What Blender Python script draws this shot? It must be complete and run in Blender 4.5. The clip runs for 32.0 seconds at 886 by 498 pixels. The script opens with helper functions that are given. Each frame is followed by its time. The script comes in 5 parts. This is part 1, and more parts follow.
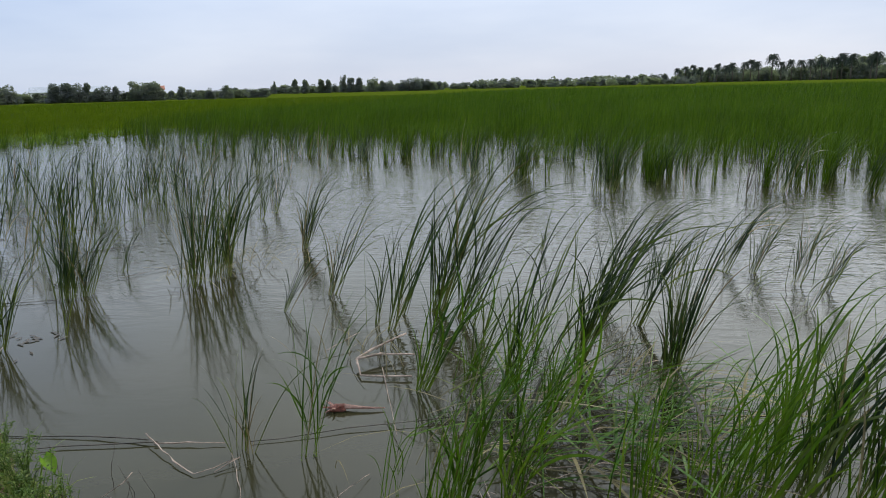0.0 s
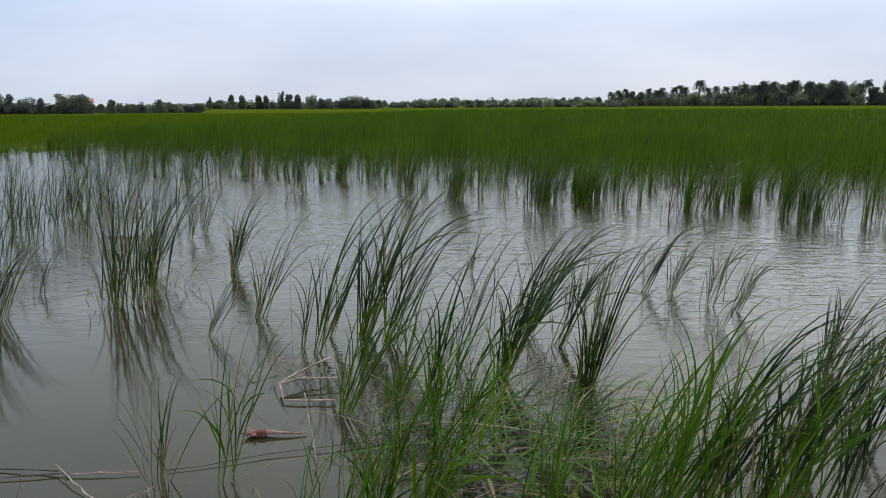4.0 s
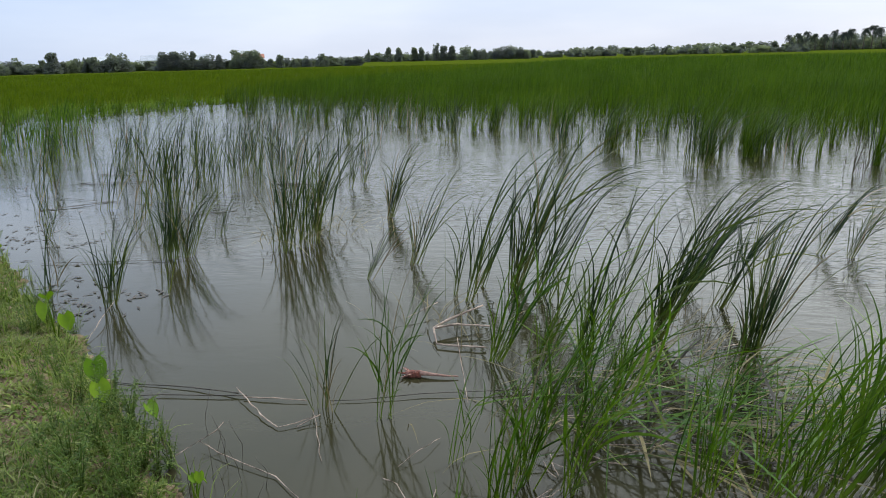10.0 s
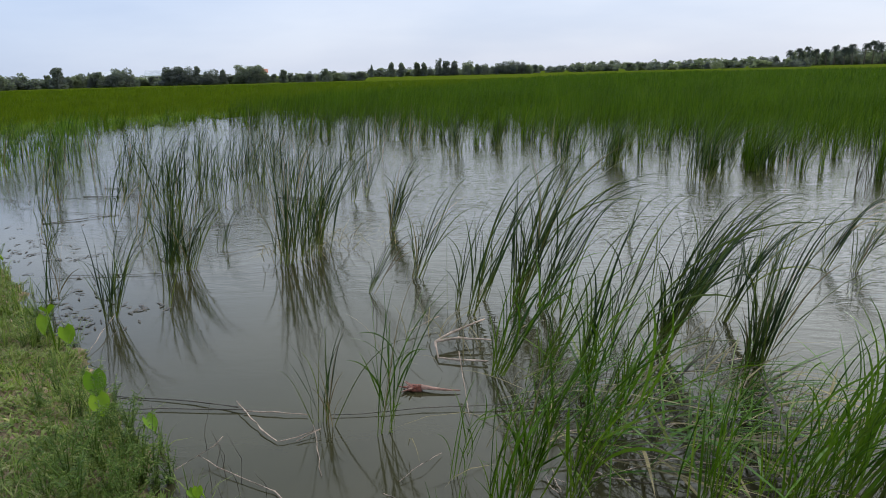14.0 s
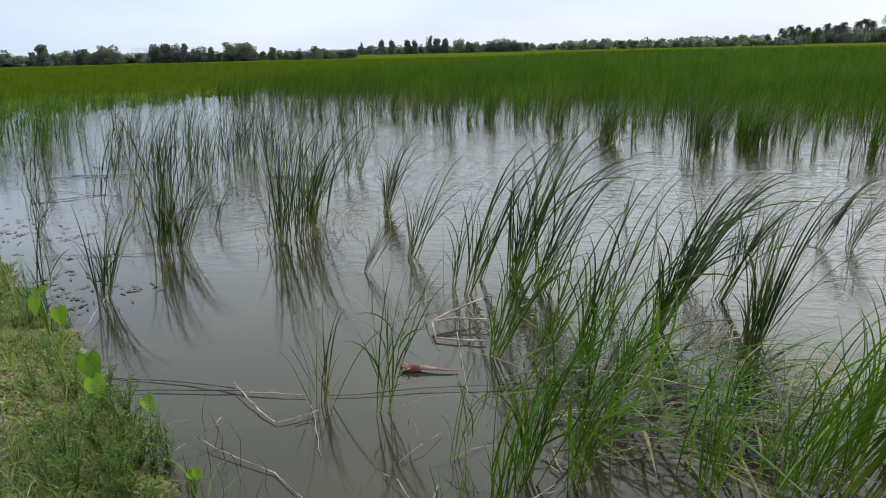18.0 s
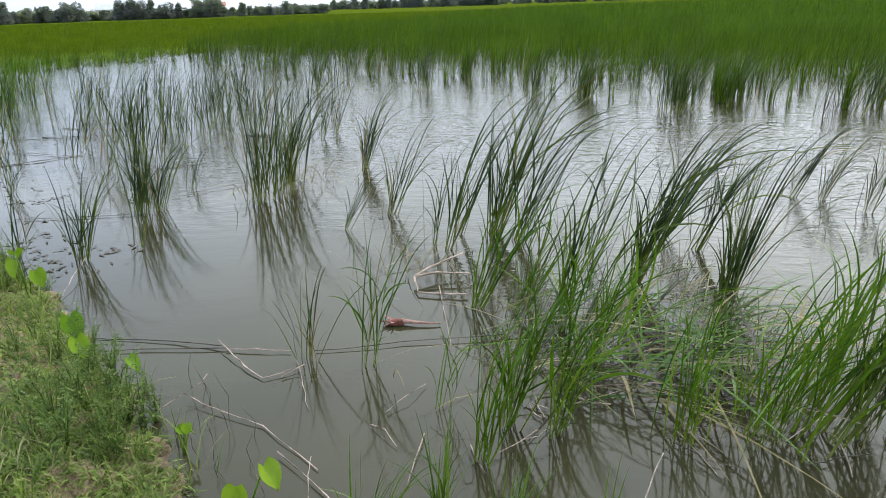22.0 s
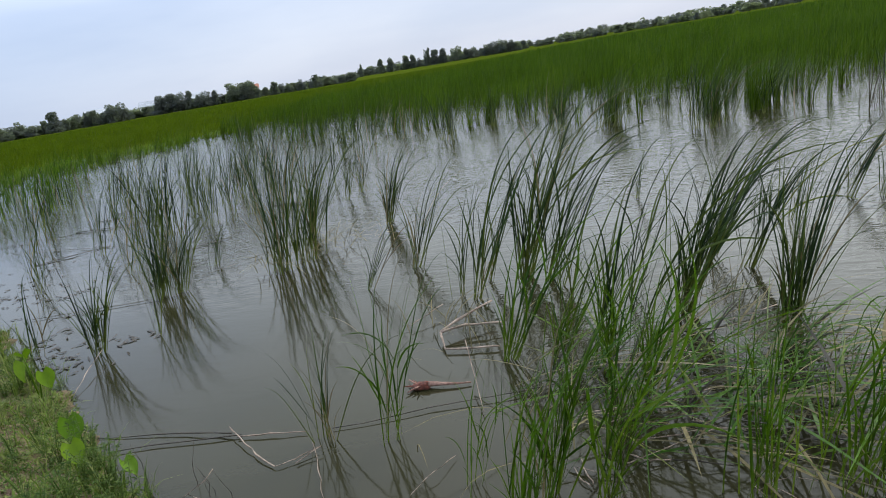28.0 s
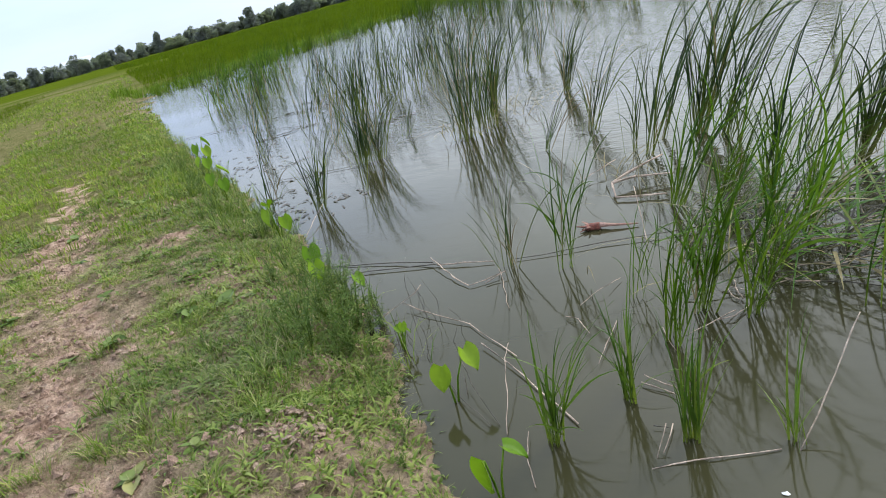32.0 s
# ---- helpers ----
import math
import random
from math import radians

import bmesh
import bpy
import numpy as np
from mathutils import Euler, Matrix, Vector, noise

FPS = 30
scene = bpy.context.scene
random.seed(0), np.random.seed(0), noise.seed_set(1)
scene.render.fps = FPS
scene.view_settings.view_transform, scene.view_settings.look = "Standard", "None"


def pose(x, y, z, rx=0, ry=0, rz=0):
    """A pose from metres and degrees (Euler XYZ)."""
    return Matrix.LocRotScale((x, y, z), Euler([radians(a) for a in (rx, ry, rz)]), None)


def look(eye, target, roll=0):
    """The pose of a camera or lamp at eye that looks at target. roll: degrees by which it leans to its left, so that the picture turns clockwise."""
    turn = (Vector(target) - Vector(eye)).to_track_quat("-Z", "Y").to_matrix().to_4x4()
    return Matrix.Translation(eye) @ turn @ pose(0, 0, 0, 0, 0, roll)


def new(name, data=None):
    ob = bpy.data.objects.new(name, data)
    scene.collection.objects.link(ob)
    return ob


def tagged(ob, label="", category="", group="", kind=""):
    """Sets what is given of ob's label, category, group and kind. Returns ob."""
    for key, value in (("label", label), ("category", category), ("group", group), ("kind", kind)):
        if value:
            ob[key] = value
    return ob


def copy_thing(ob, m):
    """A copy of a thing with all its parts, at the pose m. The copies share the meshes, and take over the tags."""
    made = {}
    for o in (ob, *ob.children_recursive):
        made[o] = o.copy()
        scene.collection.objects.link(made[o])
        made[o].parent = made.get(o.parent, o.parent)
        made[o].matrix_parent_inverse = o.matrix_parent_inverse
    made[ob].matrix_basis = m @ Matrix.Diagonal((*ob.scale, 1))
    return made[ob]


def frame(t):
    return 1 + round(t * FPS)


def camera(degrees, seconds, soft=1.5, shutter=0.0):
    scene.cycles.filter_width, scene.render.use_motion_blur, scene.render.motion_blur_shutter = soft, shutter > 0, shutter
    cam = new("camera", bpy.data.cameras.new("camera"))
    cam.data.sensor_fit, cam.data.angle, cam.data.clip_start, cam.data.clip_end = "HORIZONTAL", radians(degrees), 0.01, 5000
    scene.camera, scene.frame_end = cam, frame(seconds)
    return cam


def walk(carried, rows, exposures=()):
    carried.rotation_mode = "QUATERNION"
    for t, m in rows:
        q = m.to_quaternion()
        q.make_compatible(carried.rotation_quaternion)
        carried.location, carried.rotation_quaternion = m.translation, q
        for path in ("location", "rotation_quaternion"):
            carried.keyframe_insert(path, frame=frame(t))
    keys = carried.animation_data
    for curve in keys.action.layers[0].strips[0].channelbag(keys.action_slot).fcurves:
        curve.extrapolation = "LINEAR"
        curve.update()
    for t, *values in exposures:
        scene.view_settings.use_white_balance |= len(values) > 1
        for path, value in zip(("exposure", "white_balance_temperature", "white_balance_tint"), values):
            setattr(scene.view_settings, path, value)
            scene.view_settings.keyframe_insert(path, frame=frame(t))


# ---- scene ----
cam = camera(64.6, 32.0, soft=1.0)
PATH = [
    (0, (-0.077, 0.636, 1.642), (-0.065, 2.584, 1.189), -1.4),
    (0.5, (-0.083, 0.638, 1.637), (-0.032, 2.594, 1.225), -0.6),
    (1, (-0.081, 0.633, 1.647), (-0.034, 2.592, 1.247), -0.3),
    (1.5, (-0.08, 0.631, 1.646), (-0.029, 2.593, 1.264), -0.6),
    (2, (-0.084, 0.634, 1.646), (-0.066, 2.598, 1.272), -0.5),
    (2.5, (-0.086, 0.611, 1.642), (-0.065, 2.57, 1.241), -0.5),
    (4.5, (0.033, 0.566, 1.702), (0.247, 2.513, 1.297), -0.2),
    (5, (0.02, 0.577, 1.689), (0.121, 2.531, 1.275), -1.2),
    (5.5, (-0.002, 0.598, 1.677), (0.021, 2.552, 1.25), -0.6),
    (6, (0.009, 0.572, 1.685), (-0.017, 2.528, 1.268), -0.5),
    (6.5, (0.012, 0.562, 1.692), (-0.03, 2.519, 1.281), -0.4),
    (7, (0.009, 0.567, 1.684), (-0.032, 2.523, 1.269), -0.1),
    (7.5, (0.007, 0.569, 1.686), (-0.081, 2.523, 1.268), -0.8),
    (8, (-0.008, 0.573, 1.674), (-0.182, 2.519, 1.246), -1.1),
    (8.5, (-0.021, 0.576, 1.672), (-0.267, 2.485, 1.13), -2.0),
    (9, (-0.026, 0.558, 1.683), (-0.387, 2.45, 1.142), -1.7),
    (9.5, (-0.027, 0.562, 1.678), (-0.331, 2.465, 1.143), -2.1),
    (10, (-0.018, 0.566, 1.682), (-0.255, 2.48, 1.152), -1.4),
    (10.5, (-0.019, 0.565, 1.676), (-0.293, 2.475, 1.151), -1.5),
    (11, (-0.025, 0.546, 1.679), (-0.303, 2.451, 1.137), -0.8),
    (11.5, (-0.033, 0.545, 1.686), (-0.312, 2.452, 1.154), -0.6),
    (12, (-0.036, 0.539, 1.688), (-0.346, 2.454, 1.201), -1.1),
    (12.5, (-0.031, 0.553, 1.683), (-0.336, 2.474, 1.219), -1.3),
    (13, (-0.035, 0.557, 1.685), (-0.356, 2.479, 1.237), -1.4),
    (13.5, (-0.029, 0.563, 1.679), (-0.311, 2.491, 1.23), -1.3),
    (14, (-0.015, 0.577, 1.674), (-0.259, 2.5, 1.183), -1.4),
    (14.5, (-0.034, 0.553, 1.681), (-0.322, 2.469, 1.185), -1.4),
    (16.5, (-0.06, 0.575, 1.67), (-0.48, 2.448, 1.11), -1.4),
    (17, (-0.049, 0.588, 1.667), (-0.388, 2.478, 1.107), -0.2),
    (17.5, (-0.048, 0.597, 1.671), (-0.305, 2.508, 1.139), -0.3),
    (18, (-0.057, 0.608, 1.667), (-0.275, 2.519, 1.118), -1.3),
    (18.5, (-0.062, 0.61, 1.67), (-0.263, 2.517, 1.105), -1.5),
    (19, (-0.055, 0.602, 1.672), (-0.215, 2.499, 1.059), -2.2),
    (19.5, (-0.062, 0.601, 1.663), (-0.25, 2.494, 1.044), -3.0),
    (20, (-0.048, 0.596, 1.665), (-0.191, 2.485, 1.022), -3.0),
    (20.5, (-0.047, 0.582, 1.67), (-0.187, 2.475, 1.04), -2.5),
    (21, (-0.061, 0.57, 1.653), (-0.205, 2.453, 0.996), -2.2),
    (21.5, (-0.055, 0.587, 1.643), (-0.196, 2.463, 0.965), -2.4),
    (22, (-0.069, 0.58, 1.655), (-0.226, 2.46, 0.991), -1.8),
    (22.5, (-0.071, 0.578, 1.665), (-0.241, 2.467, 1.031), -1.4),
    (23, (-0.082, 0.615, 1.647), (-0.238, 2.537, 1.115), 0.4),
    (23.5, (-0.086, 0.632, 1.649), (-0.264, 2.537, 1.065), -0.6),
    (24, (-0.09, 0.624, 1.653), (-0.294, 2.526, 1.07), -0.6),
    (24.5, (-0.086, 0.628, 1.656), (-0.292, 2.54, 1.11), -0.7),
    (25, (-0.08, 0.653, 1.652), (-0.211, 2.594, 1.187), 1.4),
    (25.5, (-0.068, 0.643, 1.651), (-0.239, 2.565, 1.124), -2.3),
    (27.5, (0.038, 0.879, 1.568), (-0.122, 2.817, 1.099), -5.8),
    (28, (0.061, 0.923, 1.532), (-0.227, 2.834, 1.016), -9.7),
    (28.5, (0.054, 0.92, 1.536), (-0.267, 2.805, 0.95), -10.5),
    (29, (0.049, 0.855, 1.569), (-0.477, 2.699, 1.0), -12.9),
    (29.5, (0.056, 0.83, 1.566), (-0.592, 2.633, 0.992), -14.3),
    (30, (0.077, 0.688, 1.579), (-0.549, 2.509, 1.038), -15.5),
    (30.3, (0.084, 0.538, 1.530), (-0.608, 2.276, 0.831), -15.4),
    (30.5, (0.087, 0.488, 1.514), (-0.627, 2.198, 0.762), -13.4),
    (31, (0.112, 0.435, 1.52), (-0.802, 2.039, 0.75), -14.8),
    (31.5, (0.169, 0.424, 1.51), (-0.695, 2.084, 0.806), -14.4),
    (32, (0.177, 0.415, 1.521), (-0.63, 2.096, 0.798), -15.4),
]
EXPOSURES = [(0, 0.14), (2, 0.04), (5, 0.14), (6, 0.09), (8, 0.07), (9, 0.31), (11, 0.35), (13, 0.21), (14, 0.21), (16, 0.38), (19, 0.53), (20, 0.71), (21, 0.78), (22, 0.89), (23, 0.89), (24, 0.61), (25, 0.36), (28, 0.21), (29, 0.39), (30, 0.39), (31, 0.81), (32, 0.79)]
walk(cam, [(t, look(eye, target, roll)) for t, eye, target, roll in PATH], EXPOSURES)

# ---- sky and sun ----
world = bpy.data.worlds.new("overcast_sky")
scene.world = world
world.use_nodes = True
wn, wl = world.node_tree.nodes, world.node_tree.links
wn.clear()
SUN_ELEV, SUN_ROT = radians(42), radians(35)
sky = wn.new("ShaderNodeTexSky")
sky.sky_type, sky.sun_disc, sky.sun_elevation, sky.sun_rotation = "NISHITA", False, SUN_ELEV, SUN_ROT
clear_bg = wn.new("ShaderNodeBackground")
clear_bg.inputs[1].default_value = 0.10
wl.new(sky.outputs[0], clear_bg.inputs[0])
coord = wn.new("ShaderNodeTexCoord")
split = wn.new("ShaderNodeSeparateXYZ")
wl.new(coord.outputs["Generated"], split.inputs[0])
rise = wn.new("ShaderNodeValToRGB")
rise.color_ramp.elements[0].position, rise.color_ramp.elements[0].color = 0.0, (0.62, 0.67, 0.79, 1)
rise.color_ramp.elements[1].position, rise.color_ramp.elements[1].color = 0.9, (0.96, 1.0, 1.07, 1)
mid_stop = rise.color_ramp.elements.new(0.13)
mid_stop.color = (0.68, 0.76, 0.92, 1)
high_stop = rise.color_ramp.elements.new(0.21)
high_stop.color = (1.13, 1.17, 1.23, 1)
top_stop = rise.color_ramp.elements.new(0.42)
top_stop.color = (1.02, 1.05, 1.09, 1)
wl.new(split.outputs[2], rise.inputs[0])
stretch = wn.new("ShaderNodeMapping")
stretch.inputs["Scale"].default_value = (2.0, 2.0, 9.0)
wl.new(coord.outputs["Generated"], stretch.inputs[0])
cloud = wn.new("ShaderNodeTexNoise")
cloud.inputs["Scale"].default_value, cloud.inputs["Detail"].default_value = 1.3, 5
wl.new(stretch.outputs[0], cloud.inputs["Vector"])
cloud_ramp = wn.new("ShaderNodeValToRGB")
cloud_ramp.color_ramp.elements[0].position, cloud_ramp.color_ramp.elements[0].color = 0.35, (0.86, 0.89, 0.94, 1)
cloud_ramp.color_ramp.elements[1].position, cloud_ramp.color_ramp.elements[1].color = 0.68, (1.05, 1.04, 1.03, 1)
wl.new(cloud.outputs[0], cloud_ramp.inputs[0])
tone = wn.new("ShaderNodeMixRGB")
tone.blend_type, tone.inputs[0].default_value = "MULTIPLY", 1.0
wl.new(rise.outputs[0], tone.inputs[1])
wl.new(cloud_ramp.outputs[0], tone.inputs[2])
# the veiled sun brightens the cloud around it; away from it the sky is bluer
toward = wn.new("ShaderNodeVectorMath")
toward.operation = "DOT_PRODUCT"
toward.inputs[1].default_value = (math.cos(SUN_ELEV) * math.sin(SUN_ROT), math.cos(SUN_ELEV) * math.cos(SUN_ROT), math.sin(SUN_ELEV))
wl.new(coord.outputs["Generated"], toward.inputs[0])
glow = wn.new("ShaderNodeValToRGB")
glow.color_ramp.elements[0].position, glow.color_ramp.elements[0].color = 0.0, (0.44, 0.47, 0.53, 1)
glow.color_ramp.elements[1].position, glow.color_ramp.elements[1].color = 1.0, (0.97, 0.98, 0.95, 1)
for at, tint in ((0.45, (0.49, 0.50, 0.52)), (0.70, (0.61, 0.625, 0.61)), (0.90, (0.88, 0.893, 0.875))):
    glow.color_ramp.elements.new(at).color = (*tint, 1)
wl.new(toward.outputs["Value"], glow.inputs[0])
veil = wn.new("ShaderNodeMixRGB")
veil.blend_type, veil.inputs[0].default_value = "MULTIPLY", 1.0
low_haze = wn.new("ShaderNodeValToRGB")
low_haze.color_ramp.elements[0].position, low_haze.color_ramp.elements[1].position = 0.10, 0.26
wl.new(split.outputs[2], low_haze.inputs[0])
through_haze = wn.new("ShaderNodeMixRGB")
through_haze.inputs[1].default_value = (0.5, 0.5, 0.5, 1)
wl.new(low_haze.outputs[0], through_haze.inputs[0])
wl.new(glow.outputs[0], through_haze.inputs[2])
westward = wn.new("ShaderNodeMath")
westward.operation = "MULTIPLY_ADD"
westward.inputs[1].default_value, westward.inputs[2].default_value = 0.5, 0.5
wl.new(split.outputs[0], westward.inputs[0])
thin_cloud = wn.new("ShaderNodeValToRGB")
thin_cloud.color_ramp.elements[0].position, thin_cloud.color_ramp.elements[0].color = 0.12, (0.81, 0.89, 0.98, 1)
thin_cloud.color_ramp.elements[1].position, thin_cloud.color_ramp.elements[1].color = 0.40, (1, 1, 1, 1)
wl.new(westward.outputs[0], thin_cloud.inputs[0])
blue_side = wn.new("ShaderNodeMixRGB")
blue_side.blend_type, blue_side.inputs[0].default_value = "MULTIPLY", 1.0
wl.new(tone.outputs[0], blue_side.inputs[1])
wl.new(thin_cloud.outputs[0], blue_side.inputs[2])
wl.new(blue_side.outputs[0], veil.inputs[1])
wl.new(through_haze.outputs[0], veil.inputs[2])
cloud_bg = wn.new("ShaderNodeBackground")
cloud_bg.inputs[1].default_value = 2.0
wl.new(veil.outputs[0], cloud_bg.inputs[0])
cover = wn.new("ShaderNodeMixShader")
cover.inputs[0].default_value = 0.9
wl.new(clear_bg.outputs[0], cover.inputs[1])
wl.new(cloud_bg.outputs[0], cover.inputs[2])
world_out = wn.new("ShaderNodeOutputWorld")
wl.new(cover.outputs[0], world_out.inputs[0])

sun = new("sun", bpy.data.lights.new("sun", "SUN"))
sun.data.energy, sun.data.angle, sun.data.color = 1.2, radians(14), (1, 0.96, 0.9)
sun.rotation_euler = (radians(90) - SUN_ELEV, 0, -SUN_ROT + math.pi)


# ---- materials ----
def material(name):
    m = bpy.data.materials.new(name)
    m.use_nodes = True
    m.node_tree.nodes.clear()
    out = m.node_tree.nodes.new("ShaderNodeOutputMaterial")
    return m, m.node_tree.nodes, m.node_tree.links, out


def ramp(nodes, stops):
    r = nodes.new("ShaderNodeValToRGB")
    e = r.color_ramp.elements
    while len(e) < len(stops):
        e.new(0.5)
    for el, (p, c) in zip(e, stops):
        el.position, el.color = p, (*c, 1)
    return r


def noise_tex(nodes, links, scale, detail=4, vector=None, rough=0.55):
    n = nodes.new("ShaderNodeTexNoise")
    n.inputs["Scale"].default_value, n.inputs["Detail"].default_value, n.inputs["Roughness"].default_value = scale, detail, rough
    if vector is not None:
        links.new(vector, n.inputs["Vector"])
    return n


def mixed(nodes, links, fac, a, b, mode="MIX"):
    m = nodes.new("ShaderNodeMixRGB")
    m.blend_type = mode
    for slot, v in ((0, fac), (1, a), (2, b)):
        if isinstance(v, (int, float)):
            m.inputs[slot].default_value = v
        elif isinstance(v, tuple):
            m.inputs[slot].default_value = (*v, 1)
        else:
            links.new(v, m.inputs[slot])
    return m.outputs[0]


def leaf_material(name, young, old, base, island=False, gloss=0.42, through_light=0.3, along=True, shine=0.16):
    """A grass leaf: colour by piece, paler towards the stem's foot, with fine veins and light passing through."""
    m, n, l, out = material(name)
    if island:
        rnd = n.new("ShaderNodeNewGeometry").outputs["Random Per Island"]
    else:
        rnd = n.new("ShaderNodeObjectInfo").outputs["Random"]
    col = ramp(n, [(0.0, old), (0.55, young), (0.93, tuple(0.5 * (a + b) for a, b in zip(young, base))), (1.0, base)])
    l.new(rnd, col.inputs[0])
    c = col.outputs[0]
    tex = n.new("ShaderNodeTexCoord")
    if along:
        sep = n.new("ShaderNodeSeparateXYZ")
        l.new(tex.outputs["Object"], sep.inputs[0])
        foot = ramp(n, [(0.02, (1, 1, 1)), (0.30, (0, 0, 0))])
        l.new(sep.outputs[2], foot.inputs[0])
        c = mixed(n, l, foot.outputs[0], c, base)
        # sky glint on the upper leaf put into the colour: darker, bluer tips
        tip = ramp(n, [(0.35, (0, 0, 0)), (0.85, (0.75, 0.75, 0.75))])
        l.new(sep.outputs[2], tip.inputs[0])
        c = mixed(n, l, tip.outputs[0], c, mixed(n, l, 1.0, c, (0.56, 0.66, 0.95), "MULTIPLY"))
    patch = noise_tex(n, l, 14, 3, tex.outputs["Object"])
    shade = ramp(n, [(0.3, (0.75, 0.78, 0.7)), (0.7, (1.15, 1.12, 1.0))])
    l.new(patch.outputs[0], shade.inputs[0])
    c = mixed(n, l, 1.0, c, shade.outputs[0], "MULTIPLY")
    stand_tone = noise_tex(n, l, 0.55, 3, tex.outputs["Object"], 0.6)
    broad = ramp(n, [(0.34, (0.72, 0.74, 0.8)), (0.66, (1.25, 1.2, 1.0))])
    l.new(stand_tone.outputs[0], broad.inputs[0])
    c = mixed(n, l, 1.0, c, broad.outputs[0], "MULTIPLY")
    p = n.new("ShaderNodeBsdfPrincipled")
    l.new(c, p.inputs["Base Color"])
    p.inputs["Roughness"].default_value = gloss
    p.inputs["Specular IOR Level"].default_value = shine
    tr = n.new("ShaderNodeBsdfTranslucent")
    l.new(mixed(n, l, 1.0, c, (1.0, 1.1, 0.55), "MULTIPLY"), tr.inputs[0])
    mx = n.new("ShaderNodeMixShader")
    mx.inputs[0].default_value = through_light
    l.new(p.outputs[0], mx.inputs[1])
    l.new(tr.outputs[0], mx.inputs[2])
    l.new(mx.outputs[0], out.inputs[0])
    return m


def rough_material(name, dark, light, scale, bump=0.3, rough=0.9, fine=8.0):
    m, n, l, out = material(name)
    tex = n.new("ShaderNodeTexCoord")
    a = noise_tex(n, l, scale, 6, tex.outputs["Object"], 0.65)
    b = noise_tex(n, l, scale * fine, 4, tex.outputs["Object"], 0.7)
    col = ramp(n, [(0.3, dark), (0.7, light)])
    l.new(a.outputs[0], col.inputs[0])
    sp = ramp(n, [(0.35, (0.7, 0.7, 0.7)), (0.65, (1.2, 1.2, 1.2))])
    l.new(b.outputs[0], sp.inputs[0])
    c = mixed(n, l, 1.0, col.outputs[0], sp.outputs[0], "MULTIPLY")
    p = n.new("ShaderNodeBsdfPrincipled")
    l.new(c, p.inputs["Base Color"])
    p.inputs["Roughness"].default_value = rough
    bp = n.new("ShaderNodeBump")
    bp.inputs["Strength"].default_value, bp.inputs["Distance"].default_value = bump, 0.02
    l.new(b.outputs[0], bp.inputs["Height"])
    l.new(bp.outputs[0], p.inputs["Normal"])
    l.new(p.outputs[0], out.inputs[0])
    return m


def water_material():
    """Still, silty paddy water: grey-brown body, clear gloss, small wind ripples in patches."""
    m, n, l, out = material("silty_water")
    geo = n.new("ShaderNodeNewGeometry")
    silt = noise_tex(n, l, 0.35, 4, geo.outputs["Position"])
    col = ramp(n, [(0.3, (0.024, 0.0232, 0.011)), (0.7, (0.037, 0.0355, 0.0165))])
    l.new(silt.outputs[0], col.inputs[0])
    p = n.new("ShaderNodeBsdfPrincipled")
    l.new(col.outputs[0], p.inputs["Base Color"])
    p.inputs["Roughness"].default_value = 0.075
    p.inputs["IOR"].default_value = 1.34
    mp = n.new("ShaderNodeMapping")
    mp.inputs["Scale"].default_value = (0.55, 1.25, 1)
    mp.inputs["Rotation"].default_value = (0, 0, 0.25)
    l.new(geo.outputs["Position"], mp.inputs[0])
    big = noise_tex(n, l, 7, 2, mp.outputs[0], 0.4)
    small = noise_tex(n, l, 22, 2, mp.outputs[0], 0.4)
    gust = noise_tex(n, l, 0.33, 2, geo.outputs["Position"])
    # the wind reaches the open middle of the plot; the side by the bank lies in the lee
    open_side = n.new("ShaderNodeSeparateXYZ")
    l.new(geo.outputs["Position"], open_side.inputs[0])
    reach = n.new("ShaderNodeMath")
    reach.operation = "MULTIPLY_ADD"
    reach.inputs[1].default_value, reach.inputs[2].default_value = 0.04, 0.0
    l.new(open_side.outputs[0], reach.inputs[0])
    reach_y = n.new("ShaderNodeMath")
    reach_y.operation = "MULTIPLY_ADD"
    reach_y.inputs[1].default_value = 0.075
    l.new(open_side.outputs[1], reach_y.inputs[0])
    l.new(reach.outputs[0], reach_y.inputs[2])
    gusty = n.new("ShaderNodeMath")
    gusty.operation = "MULTIPLY_ADD"
    gusty.inputs[1].default_value = 0.8
    l.new(gust.outputs[0], gusty.inputs[0])
    l.new(reach_y.outputs[0], gusty.inputs[2])
    gr = ramp(n, [(0.70, (0.06, 0.06, 0.06)), (1.05, (1, 1, 1))])
    l.new(gusty.outputs[0], gr.inputs[0])
    hgt = mixed(n, l, 0.35, big.outputs[0], small.outputs[0])
    bp = n.new("ShaderNodeBump")
    bp.inputs["Distance"].default_value = 0.035
    l.new(mixed(n, l, 1.0, gr.outputs[0], (0.5, 0.5, 0.5), "MULTIPLY"), bp.inputs["Strength"])
    l.new(hgt, bp.inputs["Height"])
    l.new(bp.outputs[0], p.inputs["Normal"])
    l.new(p.outputs[0], out.inputs[0])
    return m


